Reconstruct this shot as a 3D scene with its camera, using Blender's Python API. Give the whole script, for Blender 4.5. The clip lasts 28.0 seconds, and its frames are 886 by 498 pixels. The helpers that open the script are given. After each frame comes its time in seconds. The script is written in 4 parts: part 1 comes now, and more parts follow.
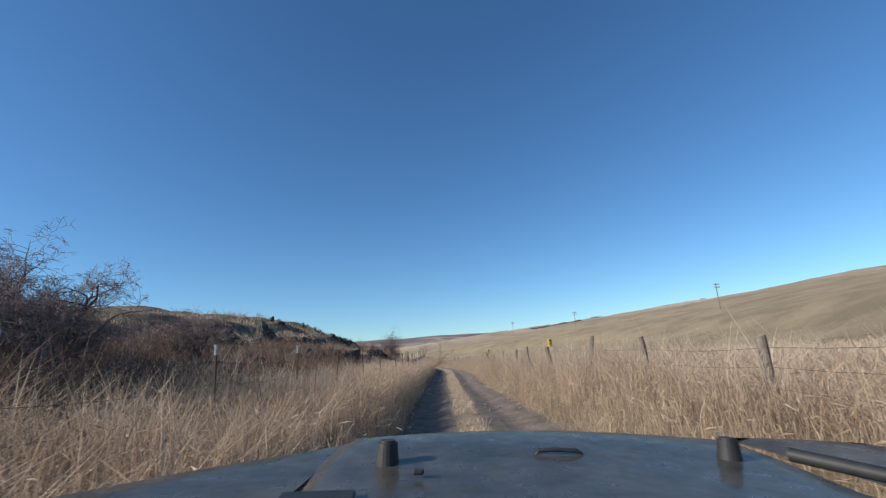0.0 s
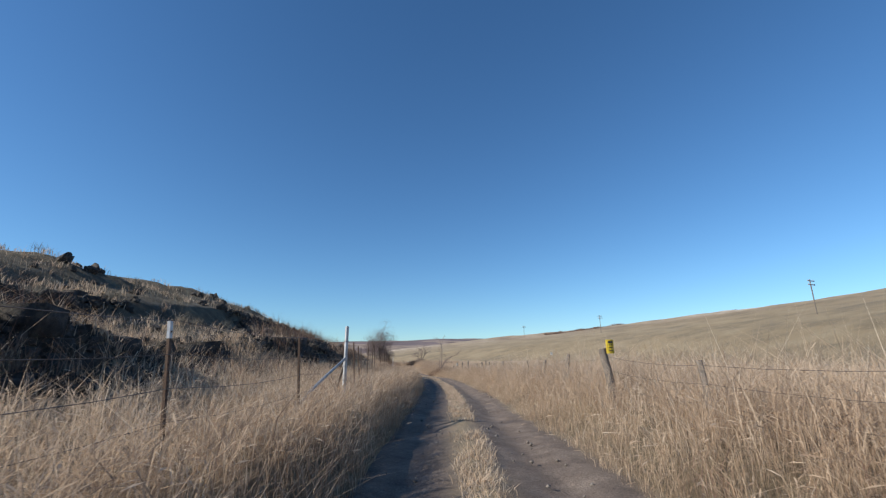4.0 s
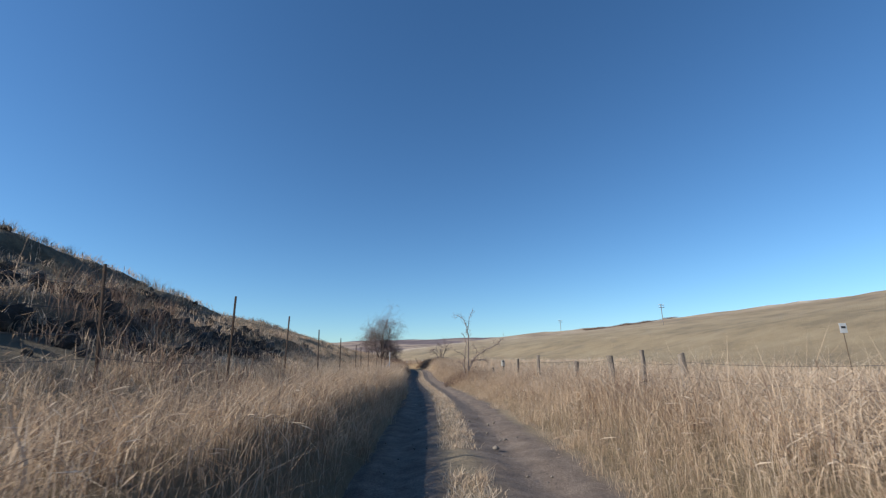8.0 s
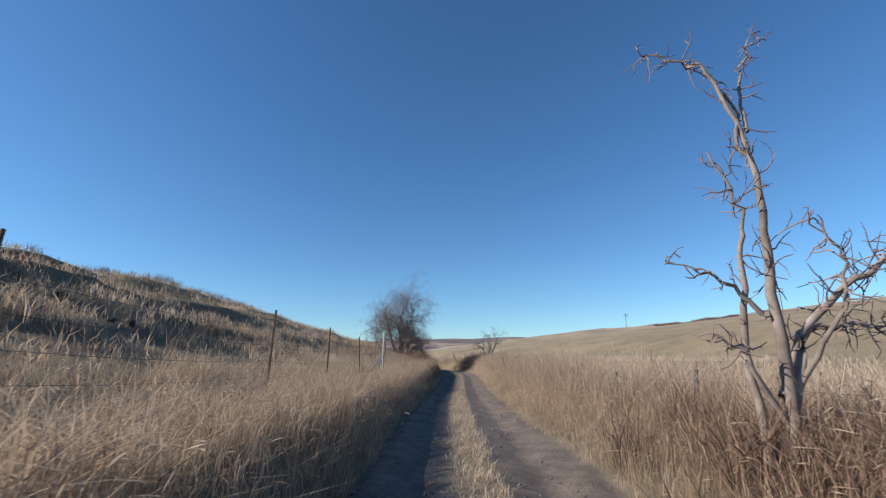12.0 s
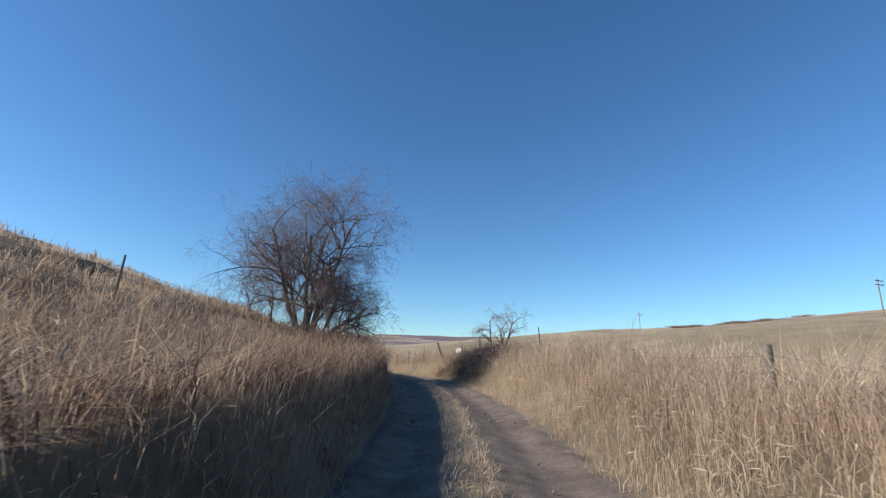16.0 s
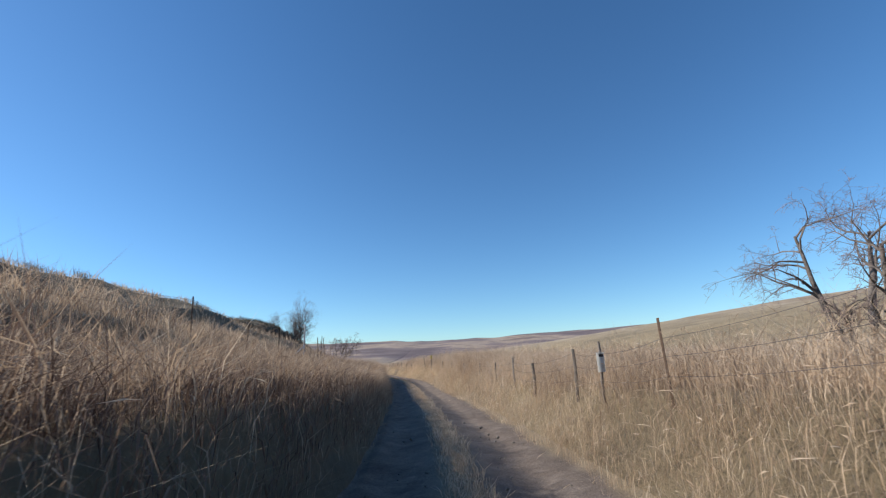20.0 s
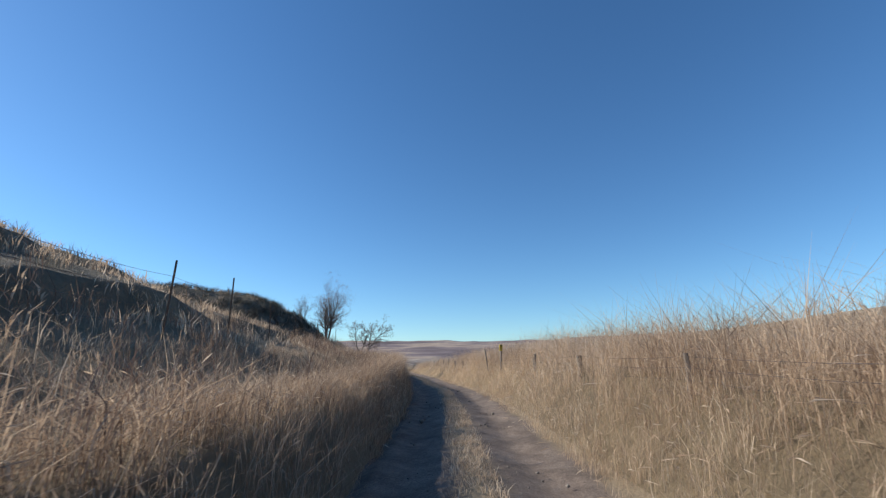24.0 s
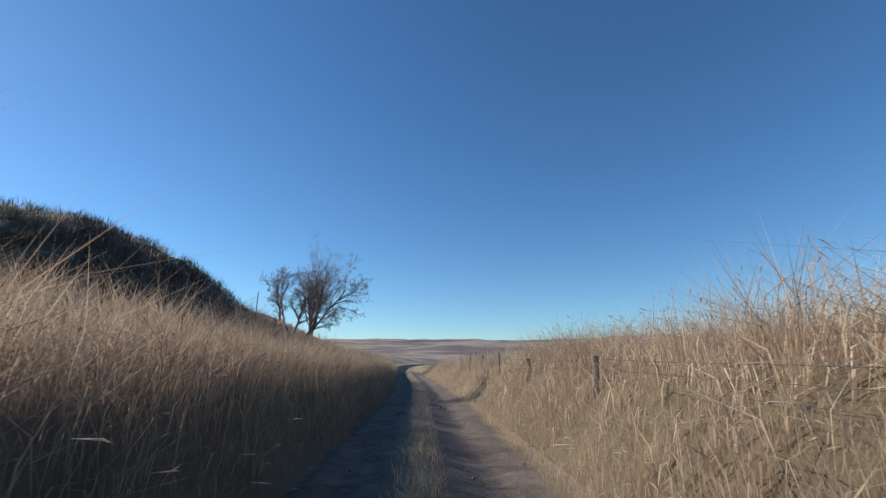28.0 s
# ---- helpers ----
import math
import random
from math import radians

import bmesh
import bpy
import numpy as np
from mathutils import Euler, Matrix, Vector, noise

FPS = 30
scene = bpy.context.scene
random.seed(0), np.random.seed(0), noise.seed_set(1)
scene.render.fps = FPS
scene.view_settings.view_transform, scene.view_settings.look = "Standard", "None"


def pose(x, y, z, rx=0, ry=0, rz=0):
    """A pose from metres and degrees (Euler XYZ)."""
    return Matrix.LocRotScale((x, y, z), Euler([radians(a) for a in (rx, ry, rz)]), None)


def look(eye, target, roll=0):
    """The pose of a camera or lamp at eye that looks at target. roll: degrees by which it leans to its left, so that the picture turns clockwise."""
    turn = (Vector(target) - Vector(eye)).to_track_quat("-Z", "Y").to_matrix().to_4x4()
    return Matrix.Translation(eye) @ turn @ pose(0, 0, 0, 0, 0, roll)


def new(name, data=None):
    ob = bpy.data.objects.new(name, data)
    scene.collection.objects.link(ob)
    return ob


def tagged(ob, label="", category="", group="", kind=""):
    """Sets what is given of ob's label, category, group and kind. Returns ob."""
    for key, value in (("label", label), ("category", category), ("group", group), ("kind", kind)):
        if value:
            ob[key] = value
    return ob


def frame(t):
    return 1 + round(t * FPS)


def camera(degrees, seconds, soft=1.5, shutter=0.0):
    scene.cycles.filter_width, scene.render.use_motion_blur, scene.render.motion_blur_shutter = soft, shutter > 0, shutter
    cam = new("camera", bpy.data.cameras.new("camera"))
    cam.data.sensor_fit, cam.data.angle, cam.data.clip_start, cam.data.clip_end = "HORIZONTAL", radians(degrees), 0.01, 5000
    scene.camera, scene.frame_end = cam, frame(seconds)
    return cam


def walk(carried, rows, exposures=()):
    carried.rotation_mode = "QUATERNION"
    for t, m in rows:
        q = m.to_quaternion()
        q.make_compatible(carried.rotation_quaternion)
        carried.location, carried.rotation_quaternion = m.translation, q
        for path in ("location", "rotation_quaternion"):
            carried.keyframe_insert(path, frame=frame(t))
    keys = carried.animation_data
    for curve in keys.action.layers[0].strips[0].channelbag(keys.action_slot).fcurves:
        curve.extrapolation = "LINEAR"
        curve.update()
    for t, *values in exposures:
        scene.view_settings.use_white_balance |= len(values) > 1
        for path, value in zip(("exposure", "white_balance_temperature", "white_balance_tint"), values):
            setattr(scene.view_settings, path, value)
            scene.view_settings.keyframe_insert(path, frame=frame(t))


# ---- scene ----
# Camera on the dashboard of a car that follows a two-track dirt road up a dry valley.
cam = camera(90.0, 28.0, soft=1.25, shutter=0.06)

# seconds, x, y, z, turn to the left, tilt up, roll
PATH = [
    (0, 0.000, 0.000, 1.350, -7.06, 13.94, -3.43),
    (0.5, 0.449, 3.433, 1.371, -6.67, 14.11, -1.90),
    (1, 0.883, 6.977, 1.393, -6.13, 14.28, -0.90),
    (1.5, 1.290, 10.587, 1.399, -5.56, 14.27, -0.90),
    (2, 1.663, 14.058, 1.382, -5.53, 14.51, -1.10),
    (2.5, 1.997, 17.173, 1.362, -5.50, 14.72, -1.25),
    (3, 2.291, 19.973, 1.362, -5.33, 15.18, -1.25),
    (3.5, 2.583, 22.690, 1.388, -5.74, 14.77, -0.95),
    (4, 2.902, 25.481, 1.428, -6.12, 14.47, -0.80),
    (4.5, 3.239, 28.416, 1.465, -5.81, 14.59, -0.50),
    (5, 3.587, 31.541, 1.486, -5.72, 14.57, -0.40),
    (5.5, 3.955, 34.885, 1.492, -5.64, 14.55, -0.30),
    (6, 4.337, 38.460, 1.485, -5.40, 14.49, -0.25),
    (6.5, 4.718, 42.234, 1.462, -4.95, 14.26, -0.23),
    (7, 5.069, 46.073, 1.424, -4.32, 14.36, -0.23),
    (7.5, 5.371, 49.783, 1.390, -3.77, 14.63, -0.68),
    (8, 5.607, 53.198, 1.371, -2.92, 14.43, -0.68),
    (8.5, 5.762, 56.297, 1.363, -1.58, 14.28, 0.12),
    (9, 5.851, 59.308, 1.373, -0.63, 14.12, 0.59),
    (9.5, 5.912, 62.503, 1.398, -0.37, 14.16, 0.53),
    (10, 5.961, 65.917, 1.412, -0.11, 14.16, 0.52),
    (10.5, 5.993, 69.392, 1.392, 0.25, 14.26, 0.15),
    (11, 5.982, 72.865, 1.328, 1.28, 14.51, -0.84),
    (11.5, 5.916, 76.397, 1.247, 2.04, 14.02, -1.46),
    (12, 5.811, 79.974, 1.201, 2.50, 14.43, 0.00),
    (12.5, 5.683, 83.584, 1.199, 2.75, 14.50, 0.00),
    (13, 5.542, 87.289, 1.212, 2.78, 14.40, 0.00),
    (13.5, 5.406, 91.111, 1.221, 2.48, 13.91, 0.01),
    (14, 5.308, 94.904, 1.209, 1.66, 14.35, 0.30),
    (14.5, 5.267, 98.449, 1.190, 0.80, 13.85, 0.60),
    (15, 5.261, 101.700, 1.195, 0.57, 14.01, 0.52),
    (15.5, 5.254, 104.796, 1.227, 0.89, 13.97, 0.96),
    (16, 5.233, 107.933, 1.282, 1.08, 14.16, 2.47),
    (16.5, 5.227, 111.162, 1.359, 0.33, 13.81, 0.95),
    (17, 5.213, 114.358, 1.441, 1.37, 14.82, -1.05),
    (17.5, 5.122, 117.439, 1.518, 3.23, 14.37, -0.72),
    (18, 4.925, 120.409, 1.585, 5.57, 15.14, -0.11),
    (18.5, 4.597, 123.298, 1.641, 8.59, 15.32, 0.28),
    (19, 4.123, 126.131, 1.684, 11.61, 15.10, 0.38),
    (19.5, 3.512, 128.910, 1.709, 14.41, 14.21, -1.93),
    (20, 2.783, 131.579, 1.708, 17.36, 14.32, -2.54),
    (20.5, 1.994, 134.037, 1.678, 19.51, 15.59, -0.98),
    (21, 1.210, 136.237, 1.639, 20.98, 15.71, -0.84),
    (21.5, 0.428, 138.274, 1.611, 22.24, 15.01, -0.35),
    (22, -0.395, 140.321, 1.591, 22.71, 14.68, 0.00),
    (22.5, -1.288, 142.500, 1.573, 23.04, 14.58, 0.00),
    (23, -2.277, 144.865, 1.552, 23.53, 14.51, 0.00),
    (23.5, -3.391, 147.456, 1.528, 24.15, 14.30, -0.92),
    (24, -4.627, 150.267, 1.497, 24.47, 14.55, -0.52),
    (24.5, -5.949, 153.232, 1.464, 24.81, 15.02, 0.58),
    (25, -7.335, 156.291, 1.451, 25.11, 15.06, 0.78),
    (25.5, -8.773, 159.415, 1.481, 25.52, 15.22, 0.84),
    (26, -10.237, 162.521, 1.540, 26.14, 15.49, 0.14),
    (26.5, -11.673, 165.471, 1.587, 26.97, 15.48, -0.86),
    (27, -13.030, 168.149, 1.599, 28.00, 15.76, 0.16),
    (27.5, -14.296, 170.577, 1.594, 28.27, 14.96, -0.72),
    (28, -15.505, 172.893, 1.588, 28.05, 14.43, 0.10),
]


def aim(x, y, z, yaw, tilt, roll):
    yaw, tilt = radians(yaw), radians(tilt)
    ahead = Vector((-math.sin(yaw) * math.cos(tilt), math.cos(yaw) * math.cos(tilt), math.sin(tilt)))
    return look((x, y, z), Vector((x, y, z)) + ahead, roll)


walk(cam, [(r[0], aim(*r[1:])) for r in PATH],
     [(0, 0.19), (14, 0.28), (16, 0.36), (18.2, 0.55), (19.5, 0.42), (21, 0.30), (25, 0.34), (27, 0.35), (28, 0.15)])

# ---- light ----
SUN_TURN, SUN_HEIGHT = 104.0, 27.0  # degrees to the left of +y, and above the horizon
world = bpy.data.worlds.new("sky")
scene.world = world
world.use_nodes = True
wn = world.node_tree
sky = wn.nodes.new("ShaderNodeTexSky")
sky.sky_type, sky.sun_disc = "NISHITA", False
sky.sun_elevation, sky.sun_rotation = radians(SUN_HEIGHT), radians(-SUN_TURN)
sky.altitude, sky.air_density, sky.dust_density, sky.ozone_density = 700, 1.0, 0.25, 2.6
deep = wn.nodes.new("ShaderNodeHueSaturation")
deep.inputs["Saturation"].default_value = 1.13
wn.links.new(sky.outputs[0], deep.inputs["Color"])
clear = wn.nodes.new("ShaderNodeMix")
clear.data_type, clear.blend_type = "RGBA", "MULTIPLY"
clear.inputs[0].default_value, clear.inputs[7].default_value = 1.0, (0.79, 1.0, 1.12, 1)
wn.links.new(deep.outputs[0], clear.inputs[6])
wn.links.new(clear.outputs[2], wn.nodes["Background"].inputs[0])
wn.nodes["Background"].inputs[1].default_value = 0.112
sun = new("sun", bpy.data.lights.new("sun", "SUN"))
sun.data.energy, sun.data.angle, sun.data.color = 5.0, radians(0.53), (1.0, 0.93, 0.83)
sun_way = Vector((-math.sin(radians(SUN_TURN)) * math.cos(radians(SUN_HEIGHT)),
                  math.cos(radians(SUN_TURN)) * math.cos(radians(SUN_HEIGHT)), math.sin(radians(SUN_HEIGHT))))
sun.matrix_world = look(sun_way * 200, (0, 0, 0))

# ---- materials ----


def material(name, rough=0.9):
    m = bpy.data.materials.new(name)
    m.use_nodes = True
    b = m.node_tree.nodes["Principled BSDF"]
    b.inputs["Roughness"].default_value = rough
    return m, m.node_tree, b


def node(tree, kind, **values):
    n = tree.nodes.new("ShaderNode" + kind)
    for key, value in values.items():
        n.inputs[key.replace("_", " ")].default_value = value
    return n


def noise_tex(tree, scale, detail=5, rough=0.6, where=None):
    n = node(tree, "TexNoise", Scale=scale, Detail=detail, Roughness=rough)
    if where is None:
        where = tree.nodes.new("ShaderNodeTexCoord").outputs["Object"]
    tree.links.new(where, n.inputs["Vector"])
    return n.outputs["Fac"]


def ramp(tree, fac, stops):
    r = tree.nodes.new("ShaderNodeValToRGB")
    el = r.color_ramp.elements
    el[0].position, el[0].color = stops[0][0], (*stops[0][1], 1)
    el[1].position, el[1].color = stops[-1][0], (*stops[-1][1], 1)
    for p, c in stops[1:-1]:
        e = el.new(p)
        e.color = (*c, 1)
    tree.links.new(fac, r.inputs[0])
    return r.outputs[0]


def mixed(tree, fac, a, b, how="MIX"):
    n = tree.nodes.new("ShaderNodeMix")
    n.data_type, n.blend_type = "RGBA", how
    for value, slot in ((fac, 0), (a, 6), (b, 7)):
        if isinstance(value, (int, float)):
            n.inputs[slot].default_value = value
        elif isinstance(value, tuple):
            n.inputs[slot].default_value = (*value, 1)
        else:
            tree.links.new(value, n.inputs[slot])
    return n.outputs[2]


def bumped(tree, shader, height, strength, distance):
    n = node(tree, "Bump", Strength=strength, Distance=distance)
    tree.links.new(height, n.inputs["Height"])
    tree.links.new(n.outputs[0], shader.inputs["Normal"])


def attribute(tree, name):
    n = tree.nodes.new("ShaderNodeAttribute")
    n.attribute_name = name
    return n.outputs["Fac"]


def simple(name, stops, scale, rough=0.85, bump=0.4, dist=0.01, metal=0.0):
    m, t, b = material(name, rough)
    f = noise_tex(t, scale)
    c = ramp(t, f, stops)
    o = t.nodes.new("ShaderNodeObjectInfo")
    h = node(t, "HueSaturation")
    mr = node(t, "MapRange", To_Min=0.8, To_Max=1.2)
    t.links.new(o.outputs["Random"], mr.inputs["Value"])
    t.links.new(mr.outputs[0], h.inputs["Value"])
    t.links.new(c, h.inputs["Color"])
    t.links.new(h.outputs[0], b.inputs["Base Color"])
    b.inputs["Metallic"].default_value = metal
    bumped(t, b, noise_tex(t, scale * 4, 6, 0.7), bump, dist)
    return m


def grass_material(name, stops, glow=0.42):
    """Dry stems: colour by each stem's own tone, light passing through."""
    m, t, b = material(name, 0.75)
    c = ramp(t, attribute(t, "tone"), stops)
    t.links.new(c, b.inputs["Base Color"])
    b.inputs["Specular IOR Level"].default_value = 0.25
    tl = t.nodes.new("ShaderNodeBsdfTranslucent")
    t.links.new(c, tl.inputs["Color"])
    mx = node(t, "MixShader", Fac=glow)
    t.links.new(b.outputs[0], mx.inputs[1])
    t.links.new(tl.outputs[0], mx.inputs[2])
    t.links.new(mx.outputs[0], t.nodes["Material Output"].inputs["Surface"])
    return m


straw = grass_material("dry straw", [(0.0, (0.24, 0.165, 0.115)), (0.3, (0.45, 0.33, 0.23)), (0.65, (0.63, 0.485, 0.345)), (1.0, (0.78, 0.65, 0.50))])
weeds = grass_material("brown weeds", [(0.0, (0.10, 0.065, 0.05)), (0.5, (0.23, 0.15, 0.11)), (1.0, (0.42, 0.30, 0.21))], 0.2)
# Scrub colour set below the sage's, so the sunlit knoll reads as shaded.
shaded_scrub = grass_material("scrub darkened for shade", [(0.0, (0.05, 0.045, 0.035)), (0.5, (0.10, 0.092, 0.07)), (1.0, (0.19, 0.17, 0.125))], 0.1)
sage = grass_material("grey sage", [(0.0, (0.11, 0.095, 0.075)), (0.5, (0.22, 0.195, 0.15)), (1.0, (0.36, 0.32, 0.25))], 0.2)
bark = simple("grey bark", [(0.3, (0.06, 0.05, 0.045)), (0.7, (0.19, 0.16, 0.14))], 9, 0.9, 0.6, 0.02)
twig_bark = simple("reddish twigs", [(0.3, (0.15, 0.105, 0.095)), (0.7, (0.30, 0.22, 0.20))], 3, 0.85, 0.2)
pale_bark = simple("bleached dead wood", [(0.3, (0.16, 0.12, 0.10)), (0.7, (0.34, 0.28, 0.24))], 6, 0.9, 0.5)
basalt = simple("dark basalt with lichen", [(0.25, (0.03, 0.027, 0.025)), (0.5, (0.085, 0.075, 0.066)), (0.7, (0.19, 0.165, 0.13))], 4.5, 0.95, 1.0, 0.1)
old_wood = simple("weathered fence wood", [(0.25, (0.08, 0.065, 0.055)), (0.75, (0.26, 0.22, 0.18))], 7, 0.9, 0.7, 0.01)
rusty = simple("dark rusty steel", [(0.3, (0.06, 0.04, 0.03)), (0.7, (0.14, 0.09, 0.06))], 20, 0.7, 0.2, 0.002, 0.4)
galvanised = simple("galvanised steel", [(0.3, (0.30, 0.31, 0.32)), (0.7, (0.48, 0.49, 0.50))], 14, 0.5, 0.1, 0.002, 0.6)
wire_steel = simple("old fence wire", [(0.3, (0.07, 0.06, 0.055)), (0.7, (0.15, 0.13, 0.12))], 14, 0.6, 0.1, 0.002, 0.5)
yellow = simple("yellow sign paint", [(0.3, (0.62, 0.46, 0.03)), (0.7, (0.75, 0.58, 0.05))], 9, 0.5, 0.1, 0.001)
white = simple("white sign paint", [(0.3, (0.66, 0.66, 0.62)), (0.7, (0.80, 0.80, 0.77))], 9, 0.5, 0.1, 0.001)
ink = simple("black sign ink", [(0.3, (0.02, 0.02, 0.02)), (0.7, (0.04, 0.04, 0.04))], 9, 0.6, 0.05, 0.001)

# The ground: straw litter near the road, dry hillsides, tilled and grazed slopes far off.
ground_mat, gt, gb = material("dry ground", 1.0)
litter = ramp(gt, noise_tex(gt, 5, 8, 0.75), [(0.3, (0.16, 0.115, 0.065)), (0.55, (0.30, 0.225, 0.13)), (0.75, (0.42, 0.33, 0.20))])
patches = ramp(gt, noise_tex(gt, 0.12, 6, 0.65), [(0.38, (0.21, 0.175, 0.115)), (0.5, (0.36, 0.28, 0.17)), (0.64, (0.46, 0.37, 0.235))])
dry = mixed(gt, 0.5, litter, patches)
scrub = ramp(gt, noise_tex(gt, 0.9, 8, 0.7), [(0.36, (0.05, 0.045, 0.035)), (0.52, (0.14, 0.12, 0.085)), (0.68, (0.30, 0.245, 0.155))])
hill_fac = gt.nodes.new("ShaderNodeMath")
hill_fac.operation = "MULTIPLY"
gt.links.new(attribute(gt, "stony"), hill_fac.inputs[0])
hill_fac.inputs[1].default_value = 0.8
lay = node(gt, "Mapping", Scale=(1.0, 0.09, 1.0), Rotation=(0, 0, 0.06))
gt.links.new(gt.nodes.new("ShaderNodeTexCoord").outputs["Object"], lay.inputs["Vector"])
far_fields = ramp(gt, noise_tex(gt, 0.045, 9, 0.68, lay.outputs[0]), [(0.33, (0.19, 0.135, 0.10)), (0.41, (0.37, 0.275, 0.195)), (0.49, (0.47, 0.365, 0.265)), (0.55, (0.52, 0.415, 0.31)), (0.585, (0.70, 0.59, 0.47)), (0.61, (0.50, 0.395, 0.29)), (0.68, (0.36, 0.275, 0.20))])
mottle = ramp(gt, noise_tex(gt, 0.22, 8, 0.7), [(0.35, (0.62, 0.60, 0.58)), (0.5, (1, 1, 1)), (0.66, (1.22, 1.2, 1.17))])
far_fields = mixed(gt, 1.0, far_fields, mottle, "MULTIPLY")
hazy = ramp(gt, noise_tex(gt, 0.006, 6, 0.6), [(0.40, (0.12, 0.085, 0.085)), (0.5, (0.20, 0.15, 0.14)), (0.57, (0.38, 0.29, 0.21)), (0.64, (0.17, 0.12, 0.10))])
far_fields = mixed(gt, attribute(gt, "remote"), far_fields, hazy)
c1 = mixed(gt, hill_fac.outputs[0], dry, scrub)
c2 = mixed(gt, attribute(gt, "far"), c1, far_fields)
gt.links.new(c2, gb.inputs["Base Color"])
bumped(gt, gb, noise_tex(gt, 5, 9, 0.75), 1.0, 0.3)

road_mat, rt, rb_ = material("packed dirt and gravel", 0.95)
dirt = ramp(rt, noise_tex(rt, 2.2, 8, 0.7), [(0.3, (0.095, 0.071, 0.056)), (0.5, (0.165, 0.126, 0.098)), (0.72, (0.25, 0.20, 0.158))])
grit = ramp(rt, noise_tex(rt, 45, 4, 0.7), [(0.35, (0.55, 0.55, 0.55)), (0.5, (1, 1, 1)), (0.68, (1.45, 1.42, 1.38))])
litter2 = ramp(rt, noise_tex(rt, 30, 6, 0.7), [(0.3, (0.17, 0.125, 0.075)), (0.7, (0.40, 0.315, 0.195))])
base = mixed(rt, 1.0, dirt, grit, "MULTIPLY")
rt.links.new(mixed(rt, attribute(rt, "litter"), base, litter2), rb_.inputs["Base Color"])
bumped(rt, rb_, noise_tex(rt, 30, 8, 0.75), 0.7, 0.03)

# ---- the lie of the land ----
CAM_HEIGHT, SIDE = 1.35, 0.35
px, py, pz = (np.array([r[k] for r in PATH]) for k in (1, 2, 3))
GY = np.arange(-60, 420, 1.0)
gx = np.interp(GY, py, px + SIDE)
gz = np.interp(GY, py, pz - CAM_HEIGHT)
gx[GY < 0] = SIDE + 0.12 * GY[GY < 0]
after = GY > py[-1]
turn = np.interp(GY, [py[-1], py[-1] + 30, 260, 420], [0.56, 0.66, 0.62, 0.5])
gx[after] = px[-1] + SIDE - np.cumsum(turn[after])
kernel = np.exp(-0.5 * (np.arange(-6, 7) / 2.5) ** 2)
kernel /= kernel.sum()
gx = np.convolve(np.pad(gx, 6, mode="reflect", reflect_type="odd"), kernel, "valid")
gz = np.convolve(np.pad(gz, 6, mode="edge"), kernel, "valid")
gs = np.gradient(gx, GY)
GC = 1 / np.sqrt(1 + gs**2)


def road_x(y):
    return np.interp(y, GY, gx) + np.where(y > 419, -(y - 419) * 0.3, 0) + np.where(y < -60, (y + 60) * 0.12, 0)


def road_z(y):
    return np.interp(y, GY, gz)


def road_c(y):
    return np.interp(y, GY, GC)


def road_turn(y):
    """How far the road points to the left of +y, in radians."""
    return math.atan(-float(np.interp(y, GY, gs)))


def step(a, b, v):
    t = np.clip((v - a) / (b - a), 0, 1)
    return t * t * (3 - 2 * t)


def waves(x, y, seed, size):
    """Smooth rolling noise of about one unit, from a few turned sines."""
    r = np.random.RandomState(seed)
    out = np.zeros(np.broadcast(x, y).shape)
    for k in range(7):
        a, f, p = r.uniform(0, 6.28), (1.7**k) * 0.6 / size, r.uniform(0, 6.28)
        out += np.sin((x * math.cos(a) + y * math.sin(a)) * f * 6.28 + p) / 1.45**k
    return out / 2.2


def left_bank(y):
    return np.interp(y, [0, 30, 45, 60, 80, 95, 108, 116, 134, 143, 155, 165, 175, 200, 240], [0.6, 0.6, 0.75, 0.95, 0.85, 0.8, 1.05, 1.08, 1.3, 1.15, 1.2, 1.5, 1.5, 1.3, 1.0])


def bank_form(q, y):
    """A steep cut beside the road, then a gentle rise."""
    cut = np.interp(y, [0, 104, 114, 145, 150, 161, 167], [0.84, 0.84, 0.86, 0.86, 0.7, 0.7, 0.75])
    return cut * step(1.35, 1.95, q) + (1 - cut) * step(1.9, 5.2, q)


def right_bank(y):
    return np.interp(y, [0, 100, 116, 122, 136, 144, 152, 160, 168, 178, 200, 240], [0.35, 0.35, 0.55, 1.0, 1.0, 0.75, 0.9, 1.2, 1.3, 1.35, 1.0, 0.4])


